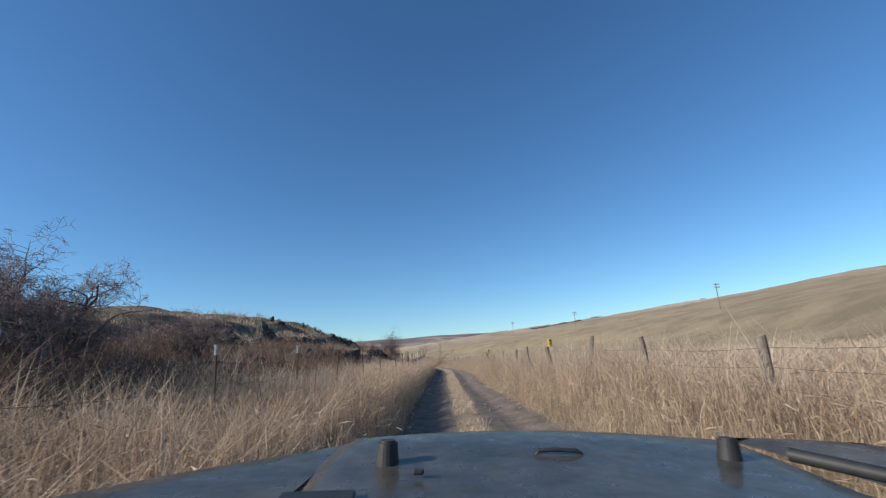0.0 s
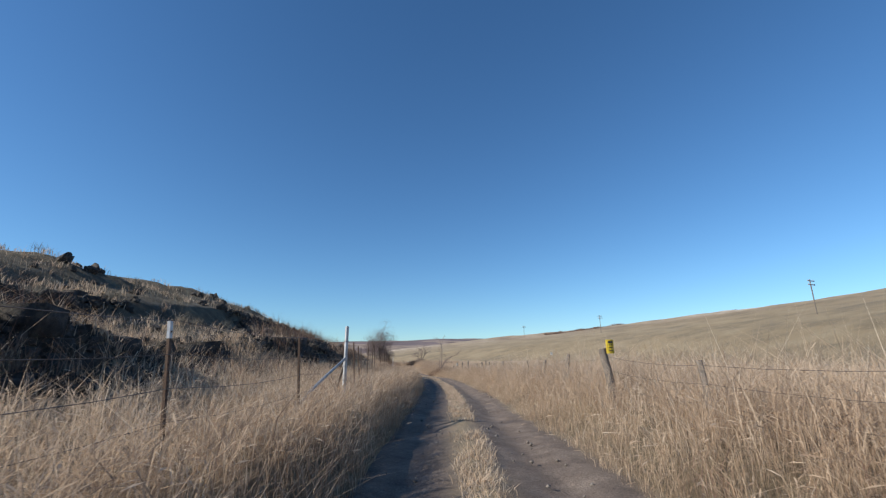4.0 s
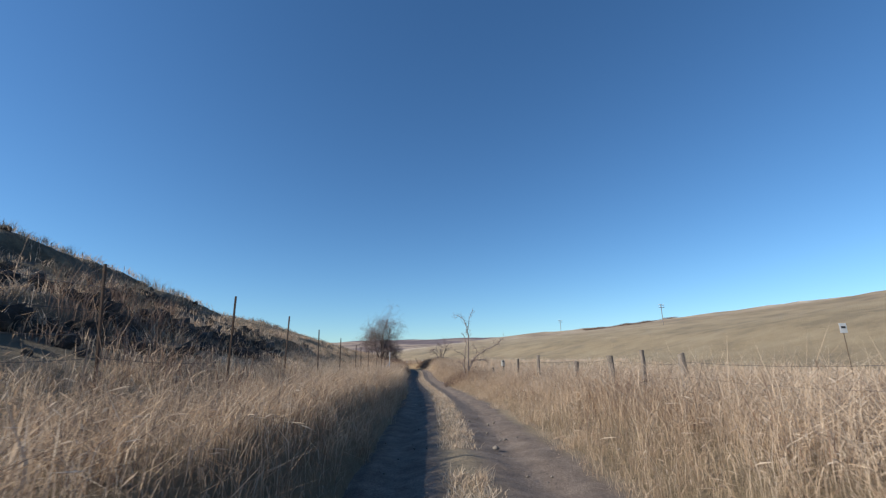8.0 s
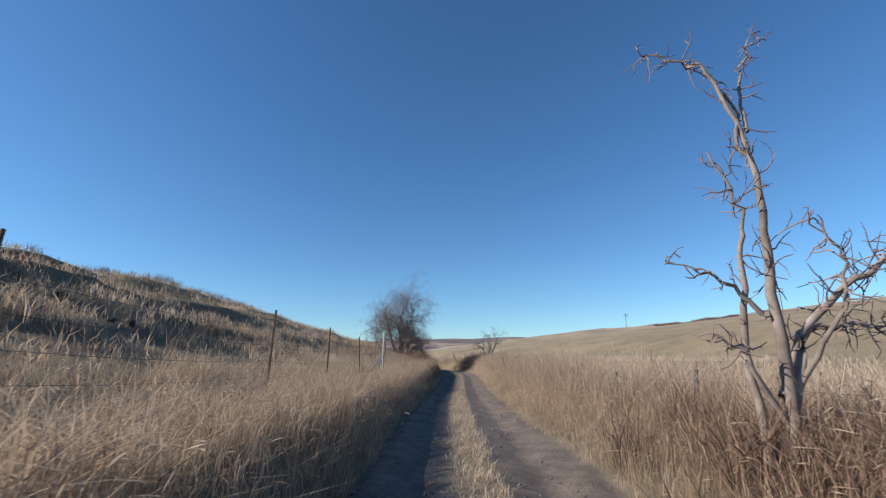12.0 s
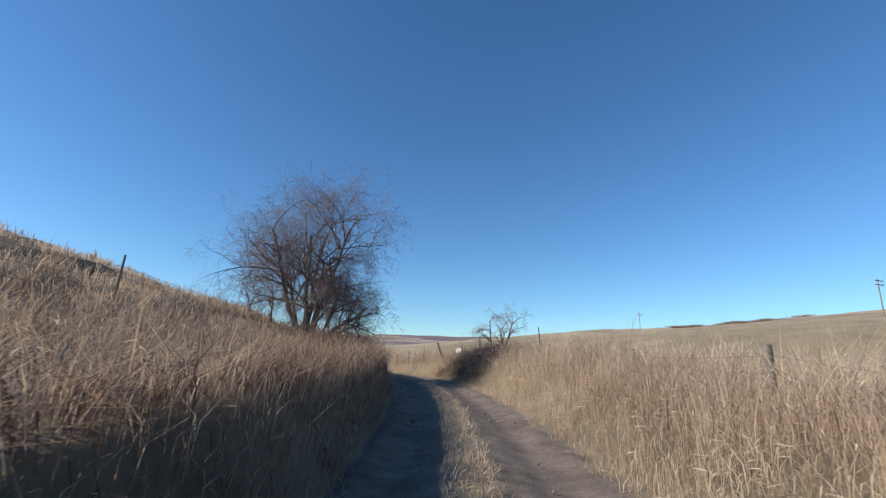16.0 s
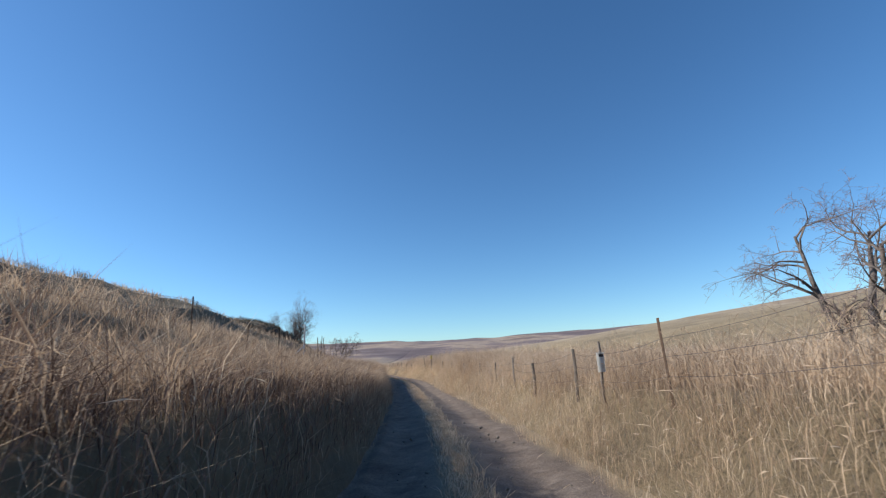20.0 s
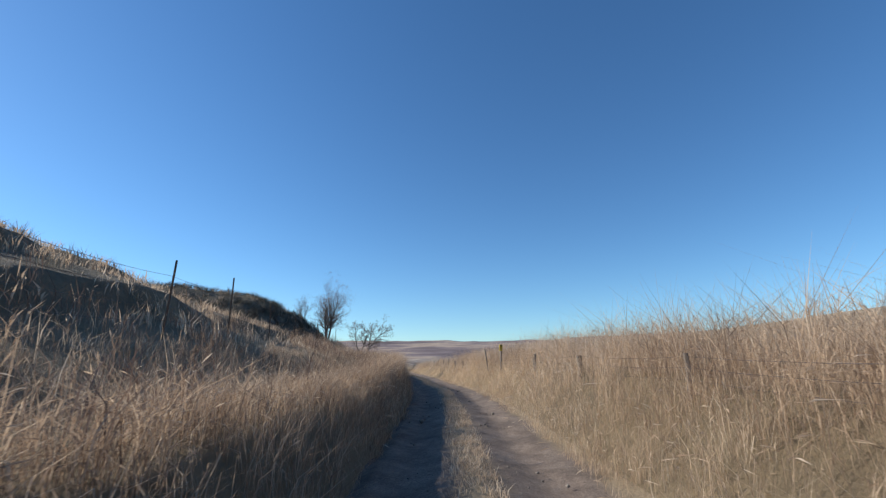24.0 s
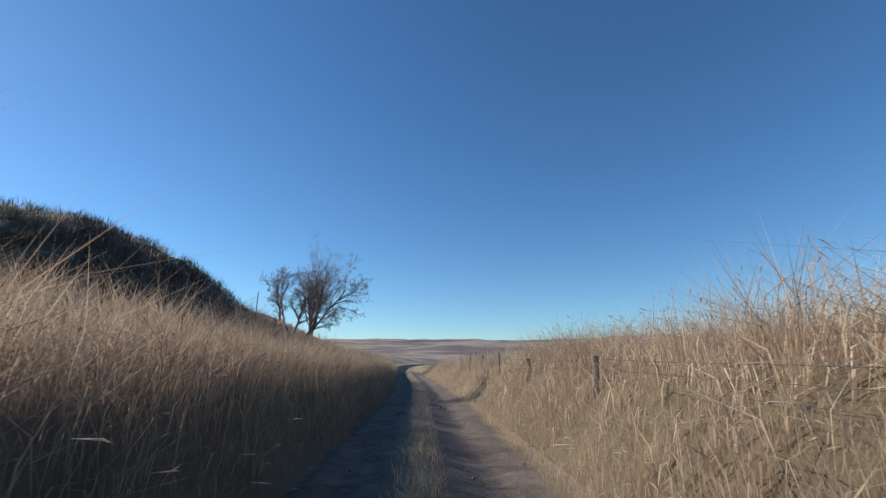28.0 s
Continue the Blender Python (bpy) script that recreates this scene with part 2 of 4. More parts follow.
def land(x, y):
    """Height of the ground."""
    x, y = np.asarray(x, float), np.asarray(y, float)
    d = (x - road_x(y)) * road_c(y)
    q = np.abs(d)
    b = left_bank(y)
    slope = np.interp(y, [0, 15, 30, 48, 60, 76, 90, 125, 148, 157, 165, 178, 215, 260], [0.14, 0.15, 0.175, 0.255, 0.285, 0.29, 0.285, 0.25, 0.30, 0.36, 0.21, 0.25, 0.45, 0.3])
    top = np.interp(y, [0, 30, 60, 110, 150, 165, 180, 240, 300], [22, 21, 20, 20, 20, 18, 17, 15, 14])
    up = np.maximum(q - np.interp(y, [0, 165, 178, 240], [3.7, 3.7, 5.0, 6.0]), 0)
    rise = slope * top * (1 - np.log1p(np.exp((top - up) / 2.2)) / np.log1p(np.exp(top / 2.2)))
    rise = rise * (1 - 0.75 * step(60, 400, q))
    ledge = np.interp(y, [0, 12, 25, 70, 88, 110, 125, 150, 172, 185], [0.3, 0.45, 0.6, 0.75, 0.55, 0.4, 0.3, 0.6, 0.5, 0.2])
    for seed, at in ((71, 7.4), (72, 12.0), (73, 17.0)):
        line = at + 1.3 * waves(y, 0 * y, seed, 26) + 0.5 * waves(y, 0 * y, seed + 9, 6)
        rise = rise + ledge * (0.35 + 0.65 * step(-0.5, 0.4, waves(x, y, seed + 20, 15))) * step(line - 0.5, line + 0.4, q)
    knoll = np.hypot(x + 47, y - 181) + 1.6 * waves(x, y, 15, 11)
    rise = np.maximum(rise, 6.4 * (1 - step(3.5, 19.5, knoll)) + 0.1 * rise)
    zl = b * bank_form(q, y) + rise + 0.10 * waves(x, y, 3, 9) * step(4, 9, q) + 0.25 * waves(x, y, 4, 14) * step(8, 16, q)
    away = np.maximum(q - 26, 0)
    hill = 0.203 * np.minimum(away, 300) * (1 - 0.22 * np.minimum(away, 300) / 300) * np.interp(y, [-50, 60, 200, 420, 900], [1.05, 1.0, 0.86, 0.55, 0.4])
    zr = right_bank(y) * step(1.6, 3.2, q) + hill * step(26, 60, q) + 0.10 * waves(x, y, 5, 8) * step(4, 9, q) + 1.2 * waves(x, y, 6, 90) * step(40, 160, q)
    ends = step(420, 900, y)
    side = np.where(d < 0, zl, zr) * (1 - 0.8 * ends)
    r = np.hypot(x, y)
    ring = 74 * step(500, 1700, r) * (1 + 0.12 * waves(x, y, 8, 700)) * step(-200, 400, y)
    return road_z(y) + side + ring - 0.06 * (1 - step(1.3, 1.7, q))


def land_at(x, y):
    return float(land(np.array([x]), np.array([y]))[0])


def spot(y, d):
    """World x for a place d metres to the right of the road's middle at y."""
    return float(road_x(y) + d / road_c(y))


# ---- mesh helpers ----


def part(name, data, mat, parent=None, label=""):
    if isinstance(data, bmesh.types.BMesh):
        me = bpy.data.meshes.new(name)
        data.to_mesh(me)
        data.free()
    else:
        me = data
    if mat and not me.materials:
        me.materials.append(mat)
    ob = new(name, me)
    if parent:
        ob.parent = parent
    return tagged(ob, label)


def thing(name, label, category, group="", at=None):
    ob = tagged(new(name), label, category, group)
    ob.empty_display_size = 0.2
    if at is not None:
        ob.matrix_world = at
    return ob


def mesh_from(name, verts, faces, smooth=True):
    """faces: an (n, 3) or (n, 4) array of vertex numbers."""
    me = bpy.data.meshes.new(name)
    verts, faces = np.asarray(verts, np.float32), np.asarray(faces, np.int32)
    n, k = faces.shape
    me.vertices.add(len(verts))
    me.vertices.foreach_set("co", verts.ravel())
    me.loops.add(n * k)
    me.loops.foreach_set("vertex_index", faces.ravel())
    me.polygons.add(n)
    me.polygons.foreach_set("loop_start", np.arange(0, n * k, k, dtype=np.int32))
    me.update(calc_edges=True)
    if smooth:
        me.polygons.foreach_set("use_smooth", np.ones(n, bool))
    return me


def give(me, name, values):
    me.attributes.new(name, "FLOAT", "POINT").data.foreach_set("value", np.asarray(values, np.float32))


def grid_faces(rows, cols):
    i = np.arange(rows - 1)[:, None] * cols + np.arange(cols - 1)[None]
    return np.stack([i, i + 1, i + cols + 1, i + cols], -1).reshape(-1, 4)


# ---- ground and road ----
ys = np.concatenate([-np.geomspace(900, 12, 26), np.arange(-10, 225, 0.5), np.geomspace(225, 2600, 130)])
side_steps = np.concatenate([np.arange(0.3, 5, 0.22), np.geomspace(5, 30, 44)[0:], np.geomspace(31, 2400, 62)])
ds = np.concatenate([-side_steps[::-1], [0], side_steps])
yy, dd = np.meshgrid(ys, ds, indexing="ij")
xx = road_x(yy) + dd / road_c(yy)
zz = land(xx, yy) - 0.5 * (np.abs(dd) < 1.2) * 0.1
me = mesh_from("ground", np.stack([xx, yy, zz], -1).reshape(-1, 3), grid_faces(*xx.shape))
near_left = step(4.5, 8, -dd) * (1 - step(40, 70, -dd))
# Past 1 at the knoll, whose shade is partly in the ground's darker colour.
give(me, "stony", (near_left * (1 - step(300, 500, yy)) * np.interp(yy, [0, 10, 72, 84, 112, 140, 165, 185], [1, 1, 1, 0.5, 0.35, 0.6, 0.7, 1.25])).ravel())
give(me, "far", step(60, 260, np.hypot(xx - road_x(yy), np.maximum(yy - 200, 0))).ravel())
give(me, "remote", step(420, 800, np.hypot(xx, yy)).ravel())
tagged(part("ground", me, ground_mat), "dry grassy valley floor and stony hillsides", "ground", kind="structure")

ry = np.arange(-12, 232, 0.16)
rd = np.concatenate([np.linspace(-1.52, 1.9, 45)])
yy, dd = np.meshgrid(ry, rd, indexing="ij")
xx = road_x(yy) + dd / road_c(yy)
wob = 0.1 * waves(yy, 0 * yy, 21, 7)
rut = np.exp(-((np.abs(dd + wob) - 0.86) / 0.30) ** 2)
mid = np.exp(-((dd + wob) / 0.30) ** 2)
rough = 0.018 * waves(xx, yy, 22, 0.9) + 0.03 * waves(xx, yy, 23, 3.0)
zz = road_z(yy) + 0.03 - 0.075 * rut + 0.05 * mid + rough * (1 - step(1.4, 1.8, np.abs(dd))) + left_bank(yy) * bank_form(-dd, yy) + right_bank(yy) * step(1.6, 3.2, dd) - 0.05 * step(1.7, 1.9, dd) - 0.1 * step(1.25, 1.52, -dd)
me = mesh_from("road", np.stack([xx, yy, zz], -1).reshape(-1, 3), grid_faces(*xx.shape))
give(me, "litter", np.clip(mid * 1.1 + step(1.35, 1.7, np.abs(dd) + 0.15 * waves(xx, yy, 24, 1.5)) - 0.1, 0, 0.95).ravel())
tagged(part("road", me, road_mat), "two-track dirt road with ruts and a grassy middle", "road", kind="structure")


# ---- grass ----


def stems(name, x, y, z, height, width, lean, tone, mat, curl=0.35, heads=0.0, head=(0.1, 0.0065)):
    """Many tapered stems, each bent over at the top; a share of them carries a feathery seed head."""
    n = len(x)
    a = np.random.uniform(0, 2 * np.pi, n)
    face = np.random.uniform(0, np.pi, n)
    lx, ly = np.cos(a) * lean * height, np.sin(a) * lean * height
    wx, wy = np.cos(face) * width / 2, np.sin(face) * width / 2
    bend = 1 + curl * np.random.uniform(0.3, 1.2, n)
    mid_w = np.random.uniform(0.75, 1.25, n)
    p = np.empty((n, 4, 3))
    for k, (f, w, s) in enumerate(((0, 0, 0), (0.5, mid_w, -1), (0.5, mid_w, 1), (1, 0, 0))):
        drift = f if f < 1 else bend
        p[:, k, 0] = x + lx * drift * f + s * wx * w
        p[:, k, 1] = y + ly * drift * f + s * wy * w
        p[:, k, 2] = z + height * f * np.sqrt(np.maximum(1 - (lean * f) ** 2, 0.2)) - 0.04 * (f == 0)
    i = np.arange(n)[:, None] * 4
    f = np.concatenate([i + [0, 2, 1], i + [1, 2, 3]], 1).reshape(-1, 3)
    verts, tones = p.reshape(-1, 3), np.repeat(np.clip(tone, 0, 1), 4)
    pick = np.flatnonzero((np.random.rand(n) < heads) & (height > 0.3) & (height < np.percentile(height, 85))) if heads else np.zeros(0, int)
    if len(pick):
        m = len(pick)
        tip, low = p[pick, 3], p[pick, 1] * 0.5 + p[pick, 2] * 0.5
        way = tip - low
        way /= np.linalg.norm(way, axis=1, keepdims=True) + 1e-6
        way[:, 2] -= np.random.uniform(0.0, 0.7, m)
        long = head[0] * np.random.uniform(0.5, 1.3, (m, 1))
        plumes = []
        for turn_ in (0.0, 1.6):
            u = np.stack([np.cos(face[pick] + turn_), np.sin(face[pick] + turn_), 0.25 * np.ones(m)], -1) * head[1] * np.random.uniform(0.5, 1.2, (m, 1))
            plumes.append(np.stack([tip * 0.9 + low * 0.1, tip + way * long * 0.45 + u, tip + way * long * 0.6 - u, tip + way * long], 1))
        plumes = np.stack(plumes, 1).reshape(-1, 3)
        k = 4 * n + np.arange(2 * m)[:, None] * 4
        f = np.concatenate([f, np.concatenate([k + [0, 2, 1], k + [1, 2, 3]], 1).reshape(-1, 3)])
        verts = np.concatenate([verts, plumes])
        tones = np.concatenate([tones, np.repeat(np.clip(tone[pick] + np.random.uniform(0.0, 0.35, m), 0, 1), 8)])
    me = mesh_from(name, verts, f, smooth=False)
    give(me, "tone", tones)
    return part(name, me, mat)


def strip(y0, y1, q0, q1, per, side, clump=0.16, blades=9, power=1.0):
    """Places of stems in tufts, in a strip beside the road from q0 to q1 metres off its middle."""
    n = int((y1 - y0) * (q1 - q0) * per / blades)
    cy, cq = np.random.uniform(y0, y1, n), q0 + (q1 - q0) * np.random.rand(n) ** power
    y = np.repeat(cy, blades) + np.random.normal(0, clump, n * blades)
    q = np.repeat(cq, blades) + np.random.normal(0, clump, n * blades)
    size = np.repeat(np.random.uniform(0.45, 1.2, n), blades) * np.random.uniform(0.38, 1.12, n * blades)
    tone = np.repeat(np.random.uniform(0.28, 0.85, n), blades) + np.random.normal(0, 0.14, n * blades)
    keep = q > q0 - 0.12
    y, q, size, tone = y[keep], q[keep], size[keep], tone[keep]
    x = road_x(y) + side * q / road_c(y)
    return x, y, q, land(x, y), size, tone


def edge(y, q, seed, at):
    """Keep stems off the road along an uneven line."""
    return q > at + 0.11 * waves(y, 0 * y, seed, 5) + 0.12 * waves(y, 0 * y, seed + 1, 1.4)
LEFT_TALL = ([0, 25, 45, 106, 116, 121, 131, 137, 142, 150, 157, 166, 172, 240], [0.85, 0.72, 0.5, 0.55, 0.52, 0.42, 0.5, 0.85, 0.9, 0.75, 0.5, 0.55, 0.95, 0.9])
RIGHT_TALL = ([0, 8, 20, 40, 53, 60, 75, 90, 97, 108, 116, 134, 144, 158, 164, 176], [1.05, 1.15, 1.25, 1.3, 1.25, 1.0, 0.9, 1.0, 1.45, 1.4, 1.1, 0.95, 0.9, 1.3, 1.25, 1.0])
for label, side, seed, at, tall, spans in (
        ("tall dry grass on the bank beside the road", -1, 31, 1.36, LEFT_TALL, ((-3, 186, 1.2, 5.0, 430, 0.0068), (186, 225, 1.3, 5.0, 130, 0.014), (-4, 215, 5.0, 9.0, 90, 0.014))),
        ("tall pale dry grass along the wire fence", 1, 41, 1.45, RIGHT_TALL, ((-3, 186, 1.3, 5.5, 430, 0.0068), (186, 225, 1.3, 5.5, 130, 0.014), (-4, 215, 5.5, 11.0, 85, 0.016)))):
    for y0, y1, q0, q1, per, width in spans:
        x, y, q, z, size, tone = strip(y0, y1, q0, q1, per, side, 0.1, 14)
        keep = edge(y, q, seed, at)
        if side < 0:
            bare = step(10, 20, y) * (1 - step(95, 105, y)) + step(146, 152, y) * (1 - step(172, 178, y))
            # Straw thinned low down, so dark weeds can carry the bank face's shade.
            keep &= (q > 2.1) | (np.random.rand(len(y)) > 0.75 * step(103, 108, y) * (1 - step(144, 150, y)))
            keep &= waves(x, y, 77, 9) > -1.5 + (1.5 - 0.25 * step(44, 50, y) * (1 - step(68, 78, y)) + 0.4 * step(14, 20, y) * (1 - step(30, 34, y))) * bare * step(3.7, 5.6, q)
        else:
            keep &= (np.random.rand(len(y)) > 0.8) | (y < 126.5) | (y > 132.5)
        x, y, q, z, size, tone = (v[keep] for v in (x, y, q, z, size, tone))
        h = np.interp(y, *tall) * size * ((0.5 if side < 0 else 0.28) + (0.5 if side < 0 else 0.72) * step(1.3, 2.1 if side < 0 else 3.1, q)) * (1 + 0.22 * waves(x, y, seed + 3, 6) + 0.18 * waves(x, y, seed + 5, 1.6))
        if side < 0:
            h = h * (1 - 0.35 * step(2.6, 4.0, q) * step(42, 48, y) * (1 - step(68, 76, y))) * (1 - 0.55 * step(2.4, 3.6, q) * step(147, 151, y) * (1 - step(165, 169, y)))
            # The bank's shade is put into the stem tone from y 106 on.
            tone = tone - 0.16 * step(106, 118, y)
        h = np.minimum(h, np.interp(y, *tall) * (1.2 if side < 0 else 1.35) * (0.9 + 0.1 * size))
        tone = tone + 0.2 * waves(x, y, seed + 4, 5) + 0.12 * waves(x, y, seed + 6, 1.3) - 0.05
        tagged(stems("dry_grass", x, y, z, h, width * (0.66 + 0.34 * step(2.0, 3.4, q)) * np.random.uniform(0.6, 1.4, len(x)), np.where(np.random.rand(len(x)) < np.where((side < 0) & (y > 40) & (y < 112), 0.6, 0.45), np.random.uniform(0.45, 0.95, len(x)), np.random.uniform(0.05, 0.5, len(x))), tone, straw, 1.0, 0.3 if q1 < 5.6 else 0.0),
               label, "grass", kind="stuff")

x, y, q, z, size, tone = strip(-4, 200, 1.3, 2.5, 480, -1, 0.1, 16)
keep = edge(y, q, 31, 1.42) & (np.random.rand(len(y)) > 0.7 * step(103, 108, y) * (1 - step(144, 150, y)))
x, y, q, z, size, tone = (v[keep] for v in (x, y, q, z, size, tone))
# Brownish thatch; past y 106 its lower tone also carries painted shade.
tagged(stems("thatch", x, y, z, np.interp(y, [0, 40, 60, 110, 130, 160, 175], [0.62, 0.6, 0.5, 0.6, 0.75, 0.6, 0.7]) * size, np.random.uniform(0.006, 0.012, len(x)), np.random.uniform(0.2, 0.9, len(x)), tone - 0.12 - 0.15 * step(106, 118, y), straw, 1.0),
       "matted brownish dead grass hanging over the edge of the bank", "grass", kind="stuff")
# Brown weeds packed dense and dark, to imitate shade on the bank face.
x, y, q, z, size, tone = strip(98, 150, 1.4, 2.9, 420, -1, 0.12, 14)
keep = edge(y, q, 31, 1.5) & (np.random.rand(len(y)) < step(99, 106, y) * (1 - step(143, 149, y)) * (1 - 0.7 * step(2.2, 2.9, q)))
x, y, q, z, size, tone = (v[keep] for v in (x, y, q, z, size, tone))
tagged(stems("dry_weeds", x, y, z, 0.48 * size, np.random.uniform(0.006, 0.013, len(x)), np.random.uniform(0.2, 0.9, len(x)), tone - 0.1, weeds, 0.9),
       "dense brown weeds on the cut bank, also standing in for its shade", "grass", kind="stuff")
for side in (-1, 1):
    x, y, q, z, size, tone = strip(-4, 215, 2.0, 7.0, 26, side, 0.16, 16)
    # Left side thicker past y 104: brown growth, in part for the bank's shade.
    keep = waves(x, y, 83 + side, 8) > (0.3 - 0.75 * step(104, 114, y) if side < 0 else 0.3 + 0.8 * step(130, 136, y))
    x, y, z, size, tone = (v[keep] for v in (x, y, z, size, tone))
    tagged(stems("dry_weeds", x, y, z, 0.85 * size, np.random.uniform(0.006, 0.014, len(x)), np.random.uniform(0.1, 0.75, len(x)), tone, weeds, 0.5),
           "brown dry weeds mixed into the roadside grass", "grass", kind="stuff")
x, y, q, z, size, tone = strip(161, 190, 2.1, 5.0, 55, 1, 0.14, 8)
tagged(stems("reeds", x, y, z, 0.8 * size, np.random.uniform(0.015, 0.026, len(x)), np.random.uniform(0.35, 0.95, len(x)), tone + 0.15, straw, 0.9),
       "broad bent dry reed leaves beside the road", "grass", kind="stuff")
x, y, q, z, size, tone = strip(-4, 225, 5.5, 23, 26, -1, 0.16, 10)
keep = waves(x, y, 77, 9) > -0.45 + 0.5 * (step(44, 50, y) * (1 - step(68, 78, y)) + step(14, 20, y) * (1 - step(32, 38, y)))
x, y, z, size, tone = (v[keep] for v in (x, y, z, size, tone))
tagged(stems("hillside_grass", x, y, z, 0.42 * size, np.random.uniform(0.015, 0.035, len(x)), np.random.uniform(0.1, 0.6, len(x)), tone - 0.08, straw),
       "short dry tufts on the stony hillside", "grass", kind="stuff")
x, y, q, z, size, tone = strip(-4, 260, 11, 34, 15, 1, 0.25, 8, 1.3)
tagged(stems("meadow_grass", x, y, z, 0.7 * size, np.random.uniform(0.02, 0.045, len(x)), np.random.uniform(0.1, 0.5, len(x)), tone + 0.1, straw),
       "pale dry grass of the open meadow", "grass", kind="stuff")
x, y, q, z, size, tone = strip(-4, 225, -0.24, 0.24, 900, 1, 0.05, 9)
keep = waves(y, 0 * y, 61, 6) > -0.7
x, y, z, size, tone = (v[keep] for v in (x, y, z, size, tone))
tagged(stems("median_grass", x, y, z + 0.08, 0.2 * size, np.random.uniform(0.006, 0.012, len(x)), np.random.uniform(0.2, 0.7, len(x)), tone + 0.1, straw),
       "short dry grass growing between the wheel ruts", "grass", kind="stuff")


# ---- bare trees ----


def limb_mesh(paths, sides):
    """Tubes along lists of (points, radii)."""
    groups = {}
    for pts, rad in paths:
        groups.setdefault(len(pts), []).append((pts, rad))
    vs, fs, n = [], [], 0
    a = np.arange(sides) * 2 * np.pi / sides
    for count, batch in groups.items():
        pts = np.array([one[0] for one in batch], float)
        rad = np.array([one[1] for one in batch], float)
        way = np.gradient(pts, axis=1)
        way /= np.linalg.norm(way, axis=2, keepdims=True) + 1e-9
        ref = np.where(np.abs(way[..., 2:3]) > 0.9, [1.0, 0, 0], [0, 0, 1.0])
        u = np.cross(way, ref)
        u /= np.linalg.norm(u, axis=2, keepdims=True) + 1e-9
        v = np.cross(way, u)
        ring = pts[:, :, None] + rad[:, :, None, None] * (u[:, :, None] * np.cos(a)[:, None] + v[:, :, None] * np.sin(a)[:, None])
        vs.append(ring.reshape(-1, 3))
        k, s = np.arange(count - 1)[:, None] * sides, np.arange(sides)[None]
        s2 = (s + 1) % sides
        one = np.stack([k + s, k + s2, k + sides + s2, k + sides + s], -1).reshape(-1, 4)
        fs.append((one[None] + n + np.arange(len(batch))[:, None, None] * count * sides).reshape(-1, 4))
        n += len(batch) * count * sides
    return np.concatenate(vs), np.concatenate(fs)


def grow(rng, start, way, length, radius, level, levels, kids, spread, droop, out, ratio=(0.45, 0.75)):
    """A crooked limb and, along it, its own smaller limbs."""
    n = 7 if level < 2 else (5 if level < levels else 4)
    w = np.array(way, float)
    bends = rng.normal(0, 0.16 + 0.05 * level, (n - 1, 3))
    bends[:, 2] -= droop * level
    ways = w + np.cumsum(bends, axis=0)
    ways /= np.sqrt((ways * ways).sum(1))[:, None]
    pts = np.concatenate([[start], start + np.cumsum(ways, axis=0) * length / (n - 1)])
    rad = np.maximum(radius * np.linspace(1, 0.3 if level == 0 else 0.14, n), 0.003 if level > 1 else 0.0)
    out.setdefault(level, []).append((pts, rad))
    if level >= levels:
        return
    count = kids[level]
    fr = rng.uniform(0.25 if level else 0.35, 1.0, count) * (n - 1)
    ii = np.minimum(fr.astype(int), n - 2)
    at = pts[ii] + (pts[ii + 1] - pts[ii]) * (fr - ii)[:, None]
    side = rng.normal(0, 1, (count, 3))
    side -= ways[ii] * (side * ways[ii]).sum(1)[:, None]
    side /= np.sqrt((side * side).sum(1))[:, None]
    go = ways[ii] * (1 - spread) + side * spread
    go[:, 2] += 0.12
    go /= np.sqrt((go * go).sum(1))[:, None]
    far = length * rng.uniform(*ratio, count)
    thick = rad[ii] * rng.uniform(0.45, 0.65, count)
    if level + 1 == levels:
        # the last twigs of this limb, all at once
        m = 4
        bends = rng.normal(0, 0.16 + 0.05 * levels, (count, m - 1, 3))
        bends[..., 2] -= droop * levels
        ww = go[:, None] + np.cumsum(bends, axis=1)
        ww /= np.sqrt((ww * ww).sum(2))[..., None]
        tp = np.concatenate([at[:, None], at[:, None] + np.cumsum(ww, axis=1) * far[:, None, None] / (m - 1)], 1)
        tr = np.maximum(thick[:, None] * np.linspace(1, 0.2, m), [0.004, 0.0036, 0.003, 0.0018])
        out.setdefault(levels, []).extend(zip(tp, tr))
        return
    for k in range(count):
        grow(rng, at[k], go[k], far[k], thick[k], level + 1, levels, kids, spread, droop, out, ratio)


